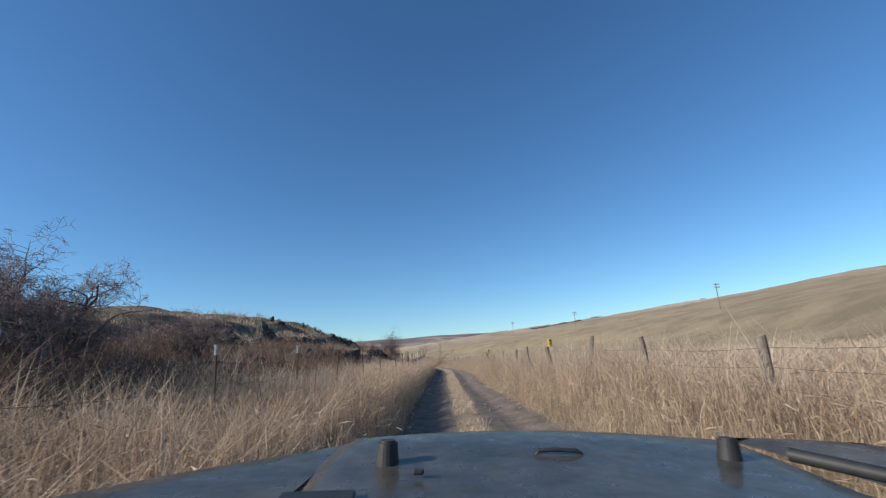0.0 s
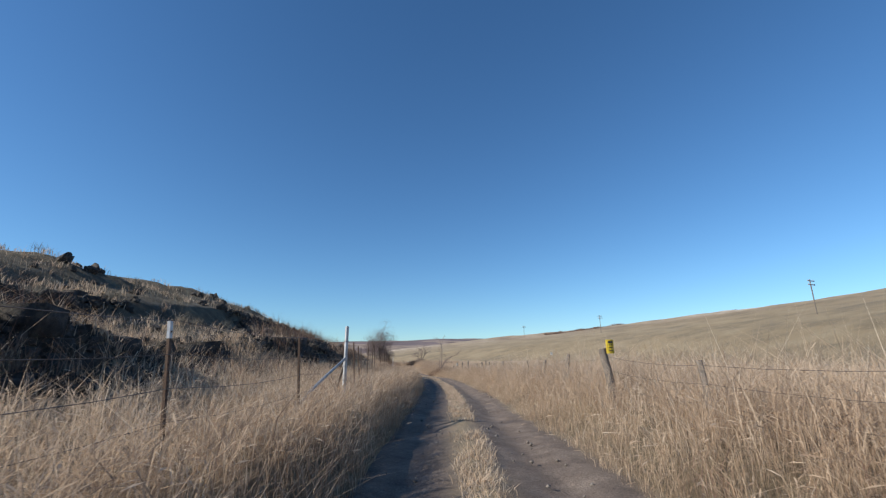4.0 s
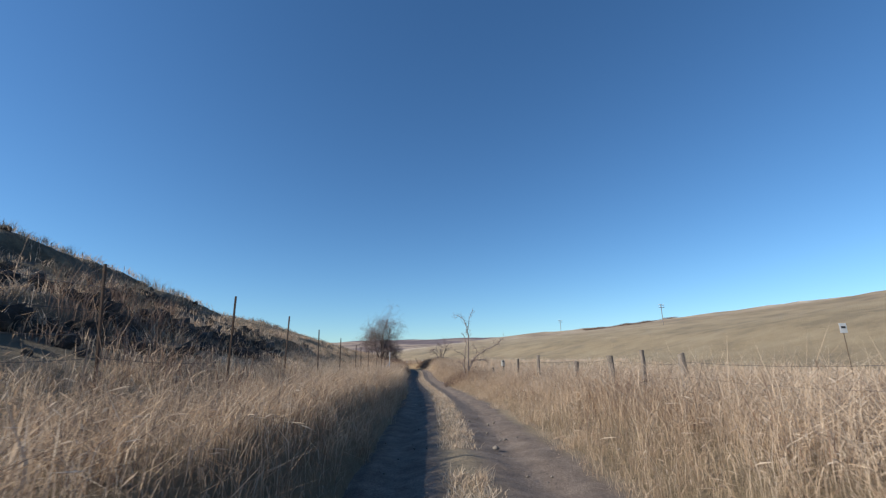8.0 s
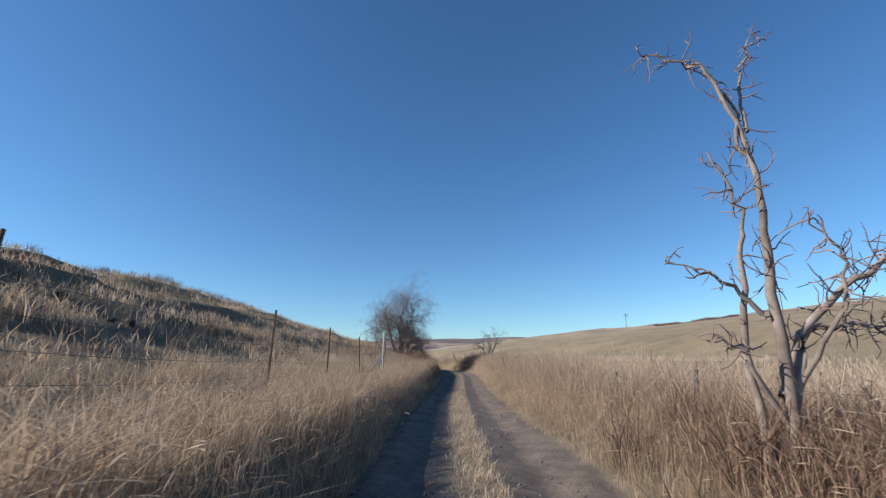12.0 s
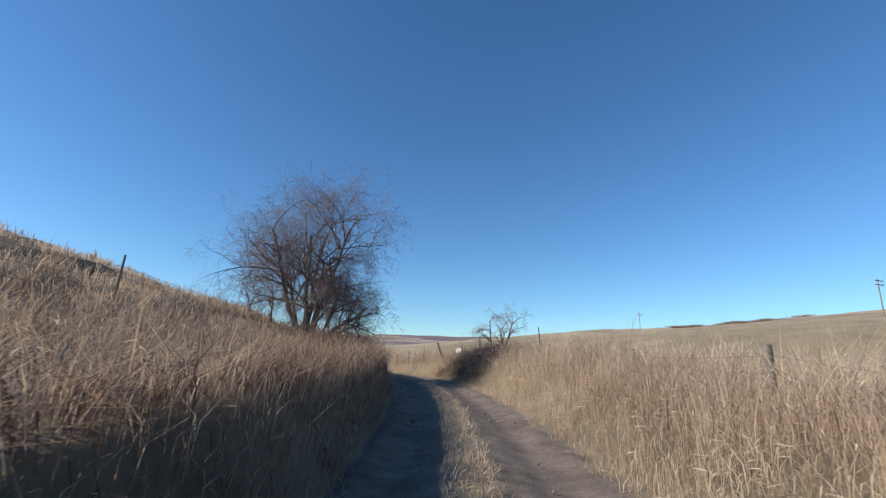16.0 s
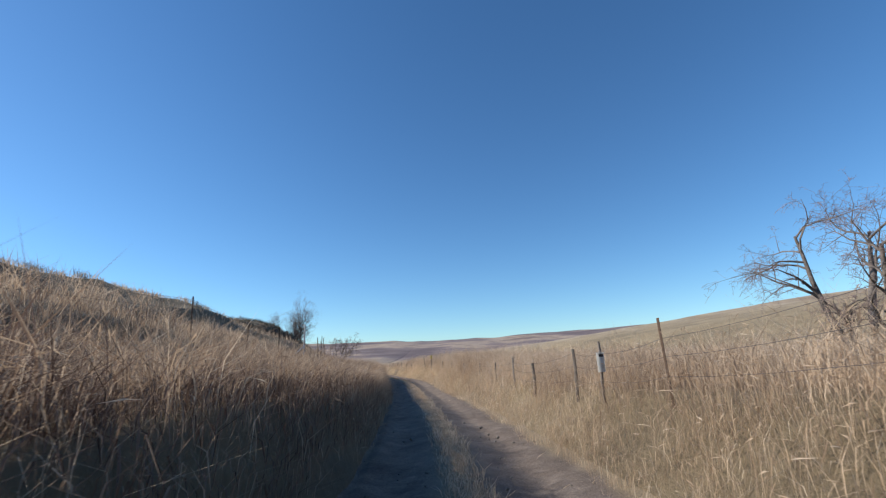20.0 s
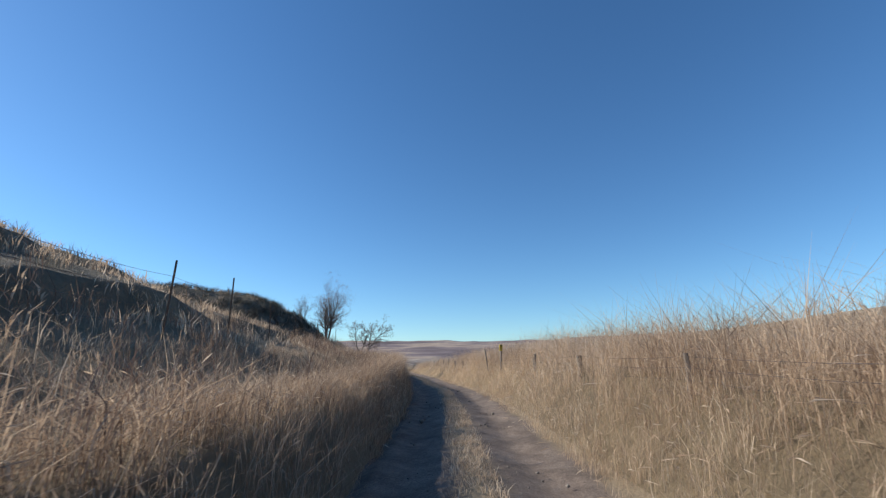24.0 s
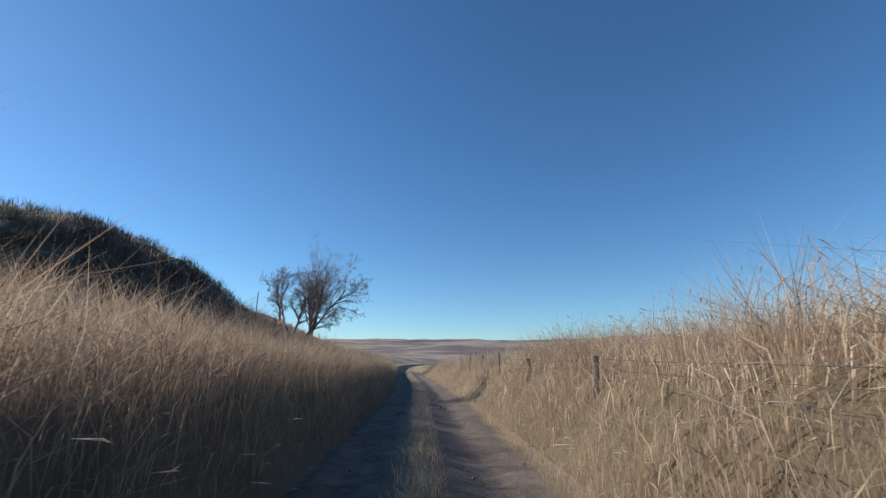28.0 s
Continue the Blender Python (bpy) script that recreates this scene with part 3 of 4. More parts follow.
def bare_tree(name, label, x, y, seed, ways, height, trunk, levels, kids, spread=0.6, droop=0.03, mats=(bark, twig_bark), lean=0.25, sink=0.15, squash=1.0, group="", ratio=(0.45, 0.75)):
    """ways: how many stems rise in a ring, or their own directions and lengths."""
    rng = np.random.RandomState(seed)
    z = land_at(x, y) - sink
    out = {}
    if isinstance(ways, int):
        count, ways = ways, []
        for k in range(count):
            a, tilt = 2 * math.pi * (k + rng.uniform(0, 0.6)) / count, lean * rng.uniform(0.4, 1.3)
            ways.append((math.cos(a) * tilt, math.sin(a) * tilt, 1.0, rng.uniform(0.55, 0.72)))
    for wx, wy, wz, far in ways:
        way = np.array([wx, wy, wz]) / math.sqrt(wx * wx + wy * wy + wz * wz)
        grow(rng, (way[0] * trunk, way[1] * trunk, 0), way, height * far, trunk * rng.uniform(0.75, 1.1), 0, levels, kids, spread, droop, out, ratio)
    tree = thing(name, label, "tree", group, Matrix.Translation((x, y, z)) @ Matrix.Diagonal((squash, squash, 1, 1)))
    for level, paths in out.items():
        if level < 2:
            for one in paths:
                v, f = limb_mesh([one], 9 if level == 0 else 6)
                part("trunk" if level == 0 else "limb", mesh_from("limb", v, f), mats[0], tree)
        else:
            v, f = limb_mesh(paths, 4 if level == 2 else 3)
            tagged(part("inner_crown" if level == 2 else "outer_crown", mesh_from("twigs", v, f), mats[0] if level < 3 else mats[1], tree), kind="stuff")
    return tree


bare_tree("bare_tree", "large bare spreading tree with dense twigs on the road bank", spot(126.8, -4.9), 126.8, 5, [(0.0, 0.05, 1, 0.76), (0.15, 0.1, 1, 0.70), (-0.3, 0.0, 1, 0.66), (0.3, -0.2, 1, 0.58), (-0.65, 0.1, 0.9, 0.62), (0.05, 0.4, 1, 0.52), (-0.1, -0.5, 1, 0.60), (0.45, 0.1, 0.8, 0.36), (-0.9, -0.2, 0.55, 0.45), (0.1, -0.7, 0.6, 0.36), (0.6, -0.15, 0.5, 0.38), (0.5, 0.5, 0.6, 0.4)], 8.2, 0.16, 4, (9, 8, 6, 4), 0.6, 0.045, squash=0.88, sink=0.4, ratio=(0.42, 0.66))
bare_tree("bare_tree", "small bare crooked tree above the brushy bank", 9.6, 145.9, 12, [(-0.22, 0, 1, 0.58), (0.12, 0.1, 1, 0.62), (0.3, -0.1, 0.9, 0.5), (-0.5, 0, 0.7, 0.3)], 7.2, 0.14, 4, (8, 6, 5, 3), 0.55, 0.04, (bark, twig_bark), ratio=(0.34, 0.55))
bare_tree("bare_tree", "tall bare round-headed tree beside the road ahead", -59.0, 217.3, 15, 7, 12.2, 0.16, 4, (12, 8, 6, 4), 0.42, 0.0, lean=0.2, ratio=(0.32, 0.52), group="trees ahead")
bare_tree("bare_tree", "smaller bare tree standing next to its larger neighbour", -63.8, 216.2, 26, 3, 8.4, 0.12, 4, (10, 6, 5, 3), 0.42, 0.0, lean=0.2, ratio=(0.32, 0.5), group="trees ahead")
bare_tree("bare_tree", "slim dark bare tree behind the roadside grass", -30.0, 186.8, 16, [(0.0, 0.0, 1, 0.66), (0.18, 0.1, 1, 0.62), (-0.22, 0.05, 1, 0.6), (0.05, -0.25, 1, 0.5)], 5.6, 0.07, 4, (12, 8, 6, 4), 0.45, 0.0, ratio=(0.28, 0.45), group="trees ahead")


def crooked(rng, points, radius, twigs_, out, length=0.5):
    """A bent limb through a few places, with short broken twigs along it."""
    places = np.asarray(points, float)
    along = np.linspace(0, len(places) - 1, 4 * len(places))
    pts = np.stack([np.interp(along, np.arange(len(places)), places[:, k]) for k in range(3)], -1)
    pts = pts + rng.normal(0, 0.035, pts.shape) * np.linspace(0, 1, len(pts))[:, None]
    out[0].append((pts, 0.8 * radius * np.linspace(1, 0.2, len(pts))))
    for _ in range(twigs_):
        i = rng.randint(len(pts) // 4, len(pts))
        way = rng.normal(0, 1, 3) + [0, 0, 0.25]
        way /= np.linalg.norm(way)
        far, q, run = length * rng.uniform(0.3, 1.2), pts[i].copy(), [pts[i].copy()]
        for _ in range(4):
            way = way + rng.normal(0, 0.35, 3)
            way /= np.linalg.norm(way)
            q = q + way * far / 4
            run.append(q.copy())
        out[1].append((run, np.linspace(0.011, 0.004, 5)))
        if rng.rand() < 0.7:
            side_ = way + rng.normal(0, 0.9, 3)
            side_ /= np.linalg.norm(side_)
            out[1].append(([run[2], run[2] + side_ * far * 0.3, run[2] + side_ * far * 0.5 + rng.normal(0, 0.04, 3)], np.linspace(0.007, 0.003, 3)))


rng = np.random.RandomState(8)
out = ([], [])
for points, radius, twigs_, length in (
        (((0, 0, 0), (0.1, 0, 1.0), (0.12, 0.05, 2.0), (0.16, 0, 2.9), (0.02, 0, 3.7)), 0.095, 26, 0.35),
        (((0.16, 0, 2.8), (0.05, 0, 3.4), (-0.25, 0, 4.05), (-0.55, 0.1, 4.15), (-1.0, 0.1, 4.28)), 0.04, 26, 0.35),
        (((0.14, 0, 3.3), (0.2, 0.1, 3.85), (0.35, 0.1, 4.2), (0.5, 0.1, 4.5)), 0.03, 18, 0.35),
        (((-0.12, 0.1, 0), (-0.22, 0.1, 1.2), (-0.1, 0.1, 2.0), (-0.02, 0.1, 2.5), (-0.25, 0.1, 3.1)), 0.06, 18, 0.4),
        (((0.1, 0, 0.7), (0.4, 0.05, 1.4), (0.95, 0.1, 1.78), (1.6, 0.1, 2.1), (2.35, 0.1, 2.4), (2.8, 0.1, 2.75)), 0.06, 60, 0.5),
        (((0.2, 0, 0.9), (0.6, -0.2, 1.5), (0.75, -0.2, 2.0), (0.4, -0.2, 2.35)), 0.035, 22, 0.4),
        (((-0.05, 0, 1.5), (-0.4, 0, 1.85), (-0.9, 0, 1.95)), 0.035, 10, 0.25),
        (((0.0, 0, 0.8), (0.5, 0.3, 1.35), (1.1, 0.3, 1.45), (1.6, 0.3, 1.3)), 0.05, 26, 0.4),
        (((0.0, 0, 0.6), (-0.4, -0.1, 1.2), (-0.6, -0.1, 1.3)), 0.04, 14, 0.3)):
    crooked(rng, points, radius, twigs_, out, length)
dead = thing("dead_tree", "half-dead crooked tree with few bleached branches by the fence", "tree", "", Matrix.Translation((8.75, 84.4, land_at(8.75, 84.4) - 0.1)) @ Matrix.Diagonal((0.93, 0.93, 1.08, 1)))
for k, one in enumerate(out[0]):
    v, f = limb_mesh([one], 8)
    part("trunk" if k in (0, 3) else "limb", mesh_from("limb", v, f), pale_bark, dead)
v, f = limb_mesh(out[1], 3)
tagged(part("outer_crown", mesh_from("twigs", v, f), twig_bark, dead), kind="stuff")
bare_tree("bare_tree", "dense bare thicket tree at the foot of the hillside", spot(9.5, -8.5), 9.5, 18, 8, 2.9, 0.1, 4, (9, 7, 6, 3), 0.62, 0.02, lean=0.5, ratio=(0.4, 0.6))
bare_tree("bare_tree", "dense bare thicket tree at the foot of the hillside", spot(6.0, -9.5), 6.0, 28, 8, 3.1, 0.1, 4, (9, 7, 6, 3), 0.62, 0.02, lean=0.5, ratio=(0.4, 0.6))
bare_tree("bare_tree", "dense bare thicket tree at the foot of the hillside", spot(7.6, -6.9), 7.6, 38, 6, 2.3, 0.08, 4, (8, 6, 5, 4), 0.62, 0.02, lean=0.5, ratio=(0.4, 0.6))
bare_tree("bare_bush", "low dark bare bush beside the thicket trees", spot(13.5, -7.6), 13.5, 19, 6, 1.9, 0.04, 3, (9, 7, 6), 0.6, 0.02, lean=0.7)
bare_tree("dry_stalk", "tall forked dry weed stalk above the grass", 8.25, 105.8, 31, [(0.12, 0.0, 1, 0.95)], 2.05, 0.02, 1, (3,), 0.25, 0.0, (pale_bark, pale_bark), sink=0.05, ratio=(0.12, 0.28))
bare_tree("dry_stalk", "tall forked dry weed stalk above the grass", 10.2, 121, 32, [(-0.05, 0.0, 1, 0.9)], 1.8, 0.012, 1, (5,), 0.3, 0.0, (pale_bark, pale_bark), sink=0.05, ratio=(0.1, 0.25))


# ---- fences ----


def box(bm, sx, sy, sz, m, bevel=0.0):
    r = bmesh.ops.create_cube(bm, size=1.0, matrix=m @ Matrix.Diagonal((sx, sy, sz, 1)))
    if bevel:
        edges = list({e for v in r["verts"] for e in v.link_edges})
        bmesh.ops.bevel(bm, geom=edges, offset=bevel, segments=1, affect="EDGES")


def tube(name, points, radius, mat, parent, sides=6, label=""):
    v, f = limb_mesh([(points, np.full(len(points), radius))], sides)
    return part(name, mesh_from(name, v, f), mat, parent, label)


def t_post_mesh():
    """A steel T-post: a flange, a stem and studs."""
    bm = bmesh.new()
    box(bm, 0.044, 0.009, 1.55, pose(0, 0, 0.575), 0.002)
    box(bm, 0.009, 0.034, 1.55, pose(0, 0.021, 0.575), 0.002)
    for k in range(16):
        box(bm, 0.016, 0.012, 0.018, pose(0, -0.008, 0.05 + k * 0.08))
    me = bpy.data.meshes.new("t_post")
    bm.to_mesh(me)
    bm.free()
    me.materials.append(rusty)
    return me


def cap_mesh():
    bm = bmesh.new()
    box(bm, 0.048, 0.013, 0.17, pose(0, 0, 1.27), 0.002)
    box(bm, 0.013, 0.04, 0.17, pose(0, 0.021, 1.27), 0.002)
    me = bpy.data.meshes.new("painted_tip")
    bm.to_mesh(me)
    bm.free()
    me.materials.append(galvanised)
    return me


def wood_post_mesh(seed, radius, height):
    """A split round post with a worn, slanting top and checks down its sides."""
    rng = np.random.RandomState(seed)
    zs, sides = np.concatenate([[-0.4], np.linspace(0, height, 7)]), 11
    lump = 1 + rng.uniform(-0.13, 0.13, sides)
    lump[rng.randint(sides)] *= 0.8
    slant = rng.uniform(-0.4, 0.4, 2)
    vs = []
    for k, z in enumerate(zs):
        a = np.arange(sides) * 2 * np.pi / sides + 0.05 * k
        r = radius * lump * (1 - 0.08 * z / height) * (1 + rng.uniform(-0.03, 0.03, sides))
        px_, py_ = np.cos(a) * r + 0.02 * math.sin(k + seed), np.sin(a) * r
        vs.append(np.stack([px_, py_, z + (k == len(zs) - 1) * (slant[0] * px_ + slant[1] * py_ + rng.uniform(-0.015, 0.01, sides))], -1))
    vs = np.concatenate(vs)
    bm = bmesh.new()
    bv = [bm.verts.new(v) for v in vs]
    for k in range(len(zs) - 1):
        for s in range(sides):
            bm.faces.new((bv[k * sides + s], bv[k * sides + (s + 1) % sides], bv[(k + 1) * sides + (s + 1) % sides], bv[(k + 1) * sides + s]))
    bm.faces.new(bv[-sides:])
    me = bpy.data.meshes.new("wood_post")
    bm.to_mesh(me)
    bm.free()
    me.materials.append(old_wood)
    return me


LEFT_Y = [0, 20.8, 24, 33, 35, 39, 45, 56, 62, 80, 99, 104, 112, 122, 134, 150, 152, 156, 159, 163, 166, 169, 180, 230]
LEFT_D = [-3.7, -3.25, -2.8, -2.6, -2.4, -2.9, -3.8, -4.5, -4.2, -4.0, -3.15, -4.1, -5.2, -8.0, -7.5, -5.2, -5.1, -5.5, -6.1, -6.7, -6.8, -6.4, -8.0, -9.0]
RIGHT_Y = [0, 17, 34, 54, 77, 100, 122, 132, 138, 143, 152, 170, 180, 230]
RIGHT_D = [3.6, 3.6, 3.0, 4.35, 3.55, 4.2, 4.4, 3.1, 2.75, 2.6, 2.9, 2.6, 2.6, 3.5]


def fence_spot(y, side):
    d = float(np.interp(y, *((LEFT_Y, LEFT_D) if side < 0 else (RIGHT_Y, RIGHT_D))))
    x = spot(y, d)
    return Vector((x, y, land_at(x, y)))


def strand(fence, name, feet, height, mat, rng, scales=None):
    """One wire from post to post, sagging a little, with its barbs."""
    pts = []
    if scales:
        feet = [p + Vector((0, 0, height * (s - 1))) for p, s in zip(feet, scales)]
    for a, b in zip(feet[:-1], feet[1:]):
        for k in range(4):
            f = k / 4
            p = a.lerp(b, f)
            pts.append((p.x, p.y, p.z + height - 0.05 * 4 * f * (1 - f)))
    pts.append((feet[-1].x, feet[-1].y, feet[-1].z + height))
    v, f = limb_mesh([(pts, np.full(len(pts), 0.0035))], 3)
    part(name, mesh_from(name, v, f), mat, fence)


rng = np.random.RandomState(3)
left_fence = thing("wire_fence", "barbed wire fence on dark steel posts along the hillside", "fence")
post_me, tip_me = t_post_mesh(), cap_mesh()
left_ys = sorted([3.5, 6.6, 9.8, 12.9, 16.8, 20.8, 23.6, 26.3, 29.6, 32.8, 37.9, 41.0, 44.3, 47.6, 51.0, 55.2, 58.8, 61.9, 65.1, 68.6, 72.5, 77.3, 80.0, 83.1, 88.3, 91.8, 95.3,
                  103.2, 106.0, 109.5, 112.6, 115.8, 141.0, 144.0, 146.6, 152.3, 155.6, 158.8, 162.8, 166.0, 168.9] + [172.1 + 3.2 * k for k in range(13)])
feet = []
for y in left_ys:
    p = fence_spot(y, -1)
    ob = part("post", post_me, None, left_fence)
    ob.matrix_world = Matrix.Translation(p) @ pose(0, 0, 0, rng.normal(0, 2), rng.normal(0, 3.0), math.degrees(road_turn(y)) + 90) @ Matrix.Diagonal((0.8, 0.8, rng.uniform(0.95, 1.05) * (0.8 if 104 < y < 117 else (1.14 if 48 < y < 104 or 150 < y < 161 else (0.88 if y < 34 else 0.98))), 1))
    if y < 34 and rng.rand() < 0.55:
        tip = part("painted_tip", tip_me, None, ob, "pale painted post tip")
    feet.append(p)
for h in (0.35, 0.62, 0.9, 1.18):
    strand(left_fence, "wire", feet, h, wire_steel, rng, [0.7 if 104 < y < 117 else 1.0 for y in left_ys])

right_fence = thing("wire_fence", "old barbed wire fence on leaning weathered wooden posts", "fence")
posts = [wood_post_mesh(k, r, h) for k, (r, h) in enumerate(((0.075, 1.25), (0.09, 1.2), (0.065, 1.3), (0.08, 1.12), (0.1, 1.05)))]
WOOD = {1.5: 0.9, 5.2: 0.85, 8.6: 0.9, 12.7: 1.25, 16.6: 1.15, 20.2: 1.05, 23.6: 1.0, 27.2: 0.9, 31.2: 0.85, 34.5: 1.15, 39.2: 0.95, 44.0: 0.9, 47.8: 0.85, 50.9: 0.85, 54.0: 1.0, 57.0: 0.92, 61.1: 0.92, 62.7: 0.92, 64.3: 0.98, 67.1: 0.95,
        70.5: 1.0, 73.6: 1.0, 76.6: 0.95, 80.0: 0.8, 83.4: 0.7, 88.0: 0.7, 92.0: 0.65, 96.5: 0.65, 101.0: 0.65, 105.0: 0.6, 110.0: 0.65, 114.5: 0.9, 119.0: 0.6, 135.0: 0.95, 140.1: 0.8, 141.2: 0.9, 144.0: 0.8, 146.4: 0.78, 149.5: 0.6,
        153.0: 0.5, 157.0: 0.5, 161.0: 0.5, 165.0: 0.5, 170.3: 1.0, 172.8: 0.85, 180.0: 0.5, 184.0: 0.5, 188.0: 0.6, 192.0: 0.6, 196.0: 0.6, 200.0: 0.6}
THIN = {124.8: 1.0, 130.4: 0.9, 138.2: 0.85}
right_ys = sorted(list(WOOD) + list(THIN))
feet = []
for k, y in enumerate(right_ys):
    p = fence_spot(y, 1)
    feet.append(p)
    if y in THIN:
        ob = part("post", post_me, None, right_fence, "thin dark steel post")
        ob.matrix_world = Matrix.Translation(p) @ pose(0, 0, 0, rng.normal(0, 2), rng.normal(0, 3), rng.uniform(0, 360)) @ Matrix.Diagonal((0.8, 0.8, THIN[y], 1))
        continue
    ob = part("post", posts[k % 5], None, right_fence)
    thick = 0.62 if y > 160 else (0.55 if y == 31.2 else 1.0 if y in (12.7, 64.3) else (0.42 if y > 136 else 0.8))
    tilt = -24 if y == 135.0 else (-10 if y == 172.8 else rng.normal(0, 1.5 if y > 136 else 5))
    ob.matrix_world = Matrix.Translation(p) @ pose(0, 0, 0, rng.normal(0, 4), tilt, math.degrees(road_turn(y))) @ Matrix.Diagonal((thick, thick, WOOD[y], 1))
for h in (0.45, 0.75, 1.03):
    strand(right_fence, "wire", feet, h, wire_steel, rng, [min(1.0, WOOD[y] if y in WOOD else THIN[y]) * (0.5 if y in (170.3, 172.8) else 1) for y in right_ys])


def brace_post(y, label, height=1.75):
    """A galvanised pipe post with two sloping braces."""
    p = fence_spot(y, -1)
    t = thing("brace_post", label, "fence post", "brace posts", Matrix.Translation(p) @ pose(0, 0, 0, 0, 0.8, math.degrees(road_turn(y))))
    tube("pipe", [(0, 0, -0.4), (0, 0, 0.5), (0, 0, 1.1), (0, 0, height)], 0.038, galvanised, t, 12)
    bm = bmesh.new()
    bmesh.ops.create_cone(bm, cap_ends=True, segments=12, radius1=0.043, radius2=0.03, depth=0.03, matrix=pose(0, 0, height + 0.012))
    part("cap", bm, galvanised, t)
    for s, far in ((-1, 1.7), (1, 1.35)):
        tube("brace", [(0, 0.03 * s, 0.86), (-0.25, far * s * 0.5, 0.45), (-0.5, far * s, -0.05)], 0.026, old_wood if s > 0 else galvanised, t, 8)
    for z in (0.45, 0.72, 0.86, 1.2):
        bm = bmesh.new()
        bmesh.ops.create_cone(bm, cap_ends=True, segments=12, radius1=0.048, radius2=0.048, depth=0.03, matrix=pose(0, 0, z))
        part("clamp", bm, galvanised, t)
    return t


for y, height in ((34.9, 1.48), (98.9, 1.86), (149.4, 1.8)):
    brace_post(y, "galvanised pipe fence post with two sloping braces", height)


def marker(y, mat, label, lean=0, high=1.0, wide=0.15, tall=0.28):
    """A sheet-metal marker wrapped round the face of a fence post, lettered with unreadable lines."""
    p = fence_spot(y, 1)
    t = thing("marker_sign", label, "sign", "post markers", Matrix.Translation(p + Vector((0, 0, high))) @ pose(0, 0, 0, 0, lean, math.degrees(road_turn(y))))
    bm = bmesh.new()
    n, rows = 9, []
    for k in range(n):
        a = radians(-150 + 120 * k / (n - 1))
        rows.append([bm.verts.new((math.cos(a) * wide * 0.62, math.sin(a) * wide * 0.62, z)) for z in (0, tall)])
    for a, b in zip(rows[:-1], rows[1:]):
        bm.faces.new((a[0], b[0], b[1], a[1]))
    bmesh.ops.solidify(bm, geom=bm.faces[:], thickness=0.004)
    part("plate", bm, mat, t)
    for k in range(4 if mat is yellow else 1):
        bm = bmesh.new()
        box(bm, wide * (0.5 if k else 0.62), 0.004, 0.014 if k else 0.05, pose(0, -wide * 0.625, tall * (0.82 - 0.2 * k)))
        part("line_of_lettering", bm, ink, t)
    return t


for y, mat, lean, high in ((16.6, yellow, 0, 1.2), (34.5, yellow, 0, 1.1), (170.3, yellow, 6, 0.92)):
    marker(y, mat, "yellow metal marker with black lettering on a fence post", lean, high)
marker(76.6, white, "white metal marker wrapped round the top of an old fence post", 0, 0.93, 0.17, 0.27)
marker(140.1, white, "white peeling paper notice round a short fence post", 0, 0.52, 0.13, 0.34)
x, y = 16.5, 64.3
t = thing("marker_sign", "small white metal marker on a thin stake in the meadow", "sign", "post markers", Matrix.Translation((x, y, land_at(x, y))))
tube("stake", [(0, 0, -0.3), (0, 0, 0.8), (0, 0, 1.85)], 0.009, rusty, t, 6)
bm = bmesh.new()
box(bm, 0.2, 0.006, 0.25, pose(0, -0.02, 1.74), 0.002)
part("plate", bm, white, t)
bm = bmesh.new()
box(bm, 0.12, 0.004, 0.05, pose(0, -0.026, 1.76))
part("line_of_lettering", bm, ink, t)

p = fence_spot(132.8, 1)
t = thing("notice_sign", "wide white notice board hung on the fence wires", "sign", "", Matrix.Translation(p) @ pose(0, 0, 0, 0, -4, math.degrees(road_turn(132.8)) - 62))
bm = bmesh.new()
box(bm, 0.36, 0.008, 0.21, pose(0, -0.02, 0.56), 0.003)
part("plate", bm, white, t)
for k in range(4):
    bm = bmesh.new()
    box(bm, 0.28 - 0.03 * (k % 2), 0.003, 0.014, pose(0, -0.0255, 0.63 - 0.045 * k))
    part("line_of_lettering", bm, galvanised, t)
tube("stake", [(0.2, 0, -0.2), (0.2, 0, 0.5), (0.19, 0, 1.05)], 0.016, pale_bark, t, 6)

# ---- rocks ----


def rock_mesh(seed):
    rng = np.random.RandomState(seed)
    bm = bmesh.new()
    bmesh.ops.create_icosphere(bm, subdivisions=2, radius=1.0)
    cuts = [(Vector(rng.normal(0, 1, 3)).normalized(), rng.uniform(0.42, 0.78)) for _ in range(12)]
    for v in bm.verts:
        for n, d in cuts:
            over = v.co.dot(n) - d
            if over > 0:
                v.co -= n * over
        v.co *= 1 + 0.07 * noise.noise(v.co * 2.3 + Vector((seed, 0, 0)))
    me = bpy.data.meshes.new("rock")
    bm.to_mesh(me)
    bm.free()
    me.materials.append(basalt)
    return me


def crag_mesh(seed):
    """A splintered, tapering piece of cliff."""
    bm = bmesh.new()
    bmesh.ops.create_icosphere(bm, subdivisions=3, radius=1.0)
    for v in bm.verts:
        c, thin = v.co.copy(), 1 - 0.36 * (v.co.z + 1)
        jag = Vector((c.x * 1.7, c.y * 1.7, c.z * 0.7)) + Vector((seed * 3.1, 0, 0))
        k = 1 + 0.42 * noise.noise(jag) + 0.30 * noise.noise(jag * 2.6) + 0.14 * noise.noise(jag * 6)
        v.co = Vector((c.x * thin * k, c.y * thin * k, c.z * (1 + 0.3 * noise.noise(jag * 2 + Vector((9, 0, 0))))))
    me = bpy.data.meshes.new("crag")
    bm.to_mesh(me)
    bm.free()
    me.materials.append(basalt)
    return me


crags = [crag_mesh(k) for k in range(4)]
rocks = [rock_mesh(k) for k in range(9)]


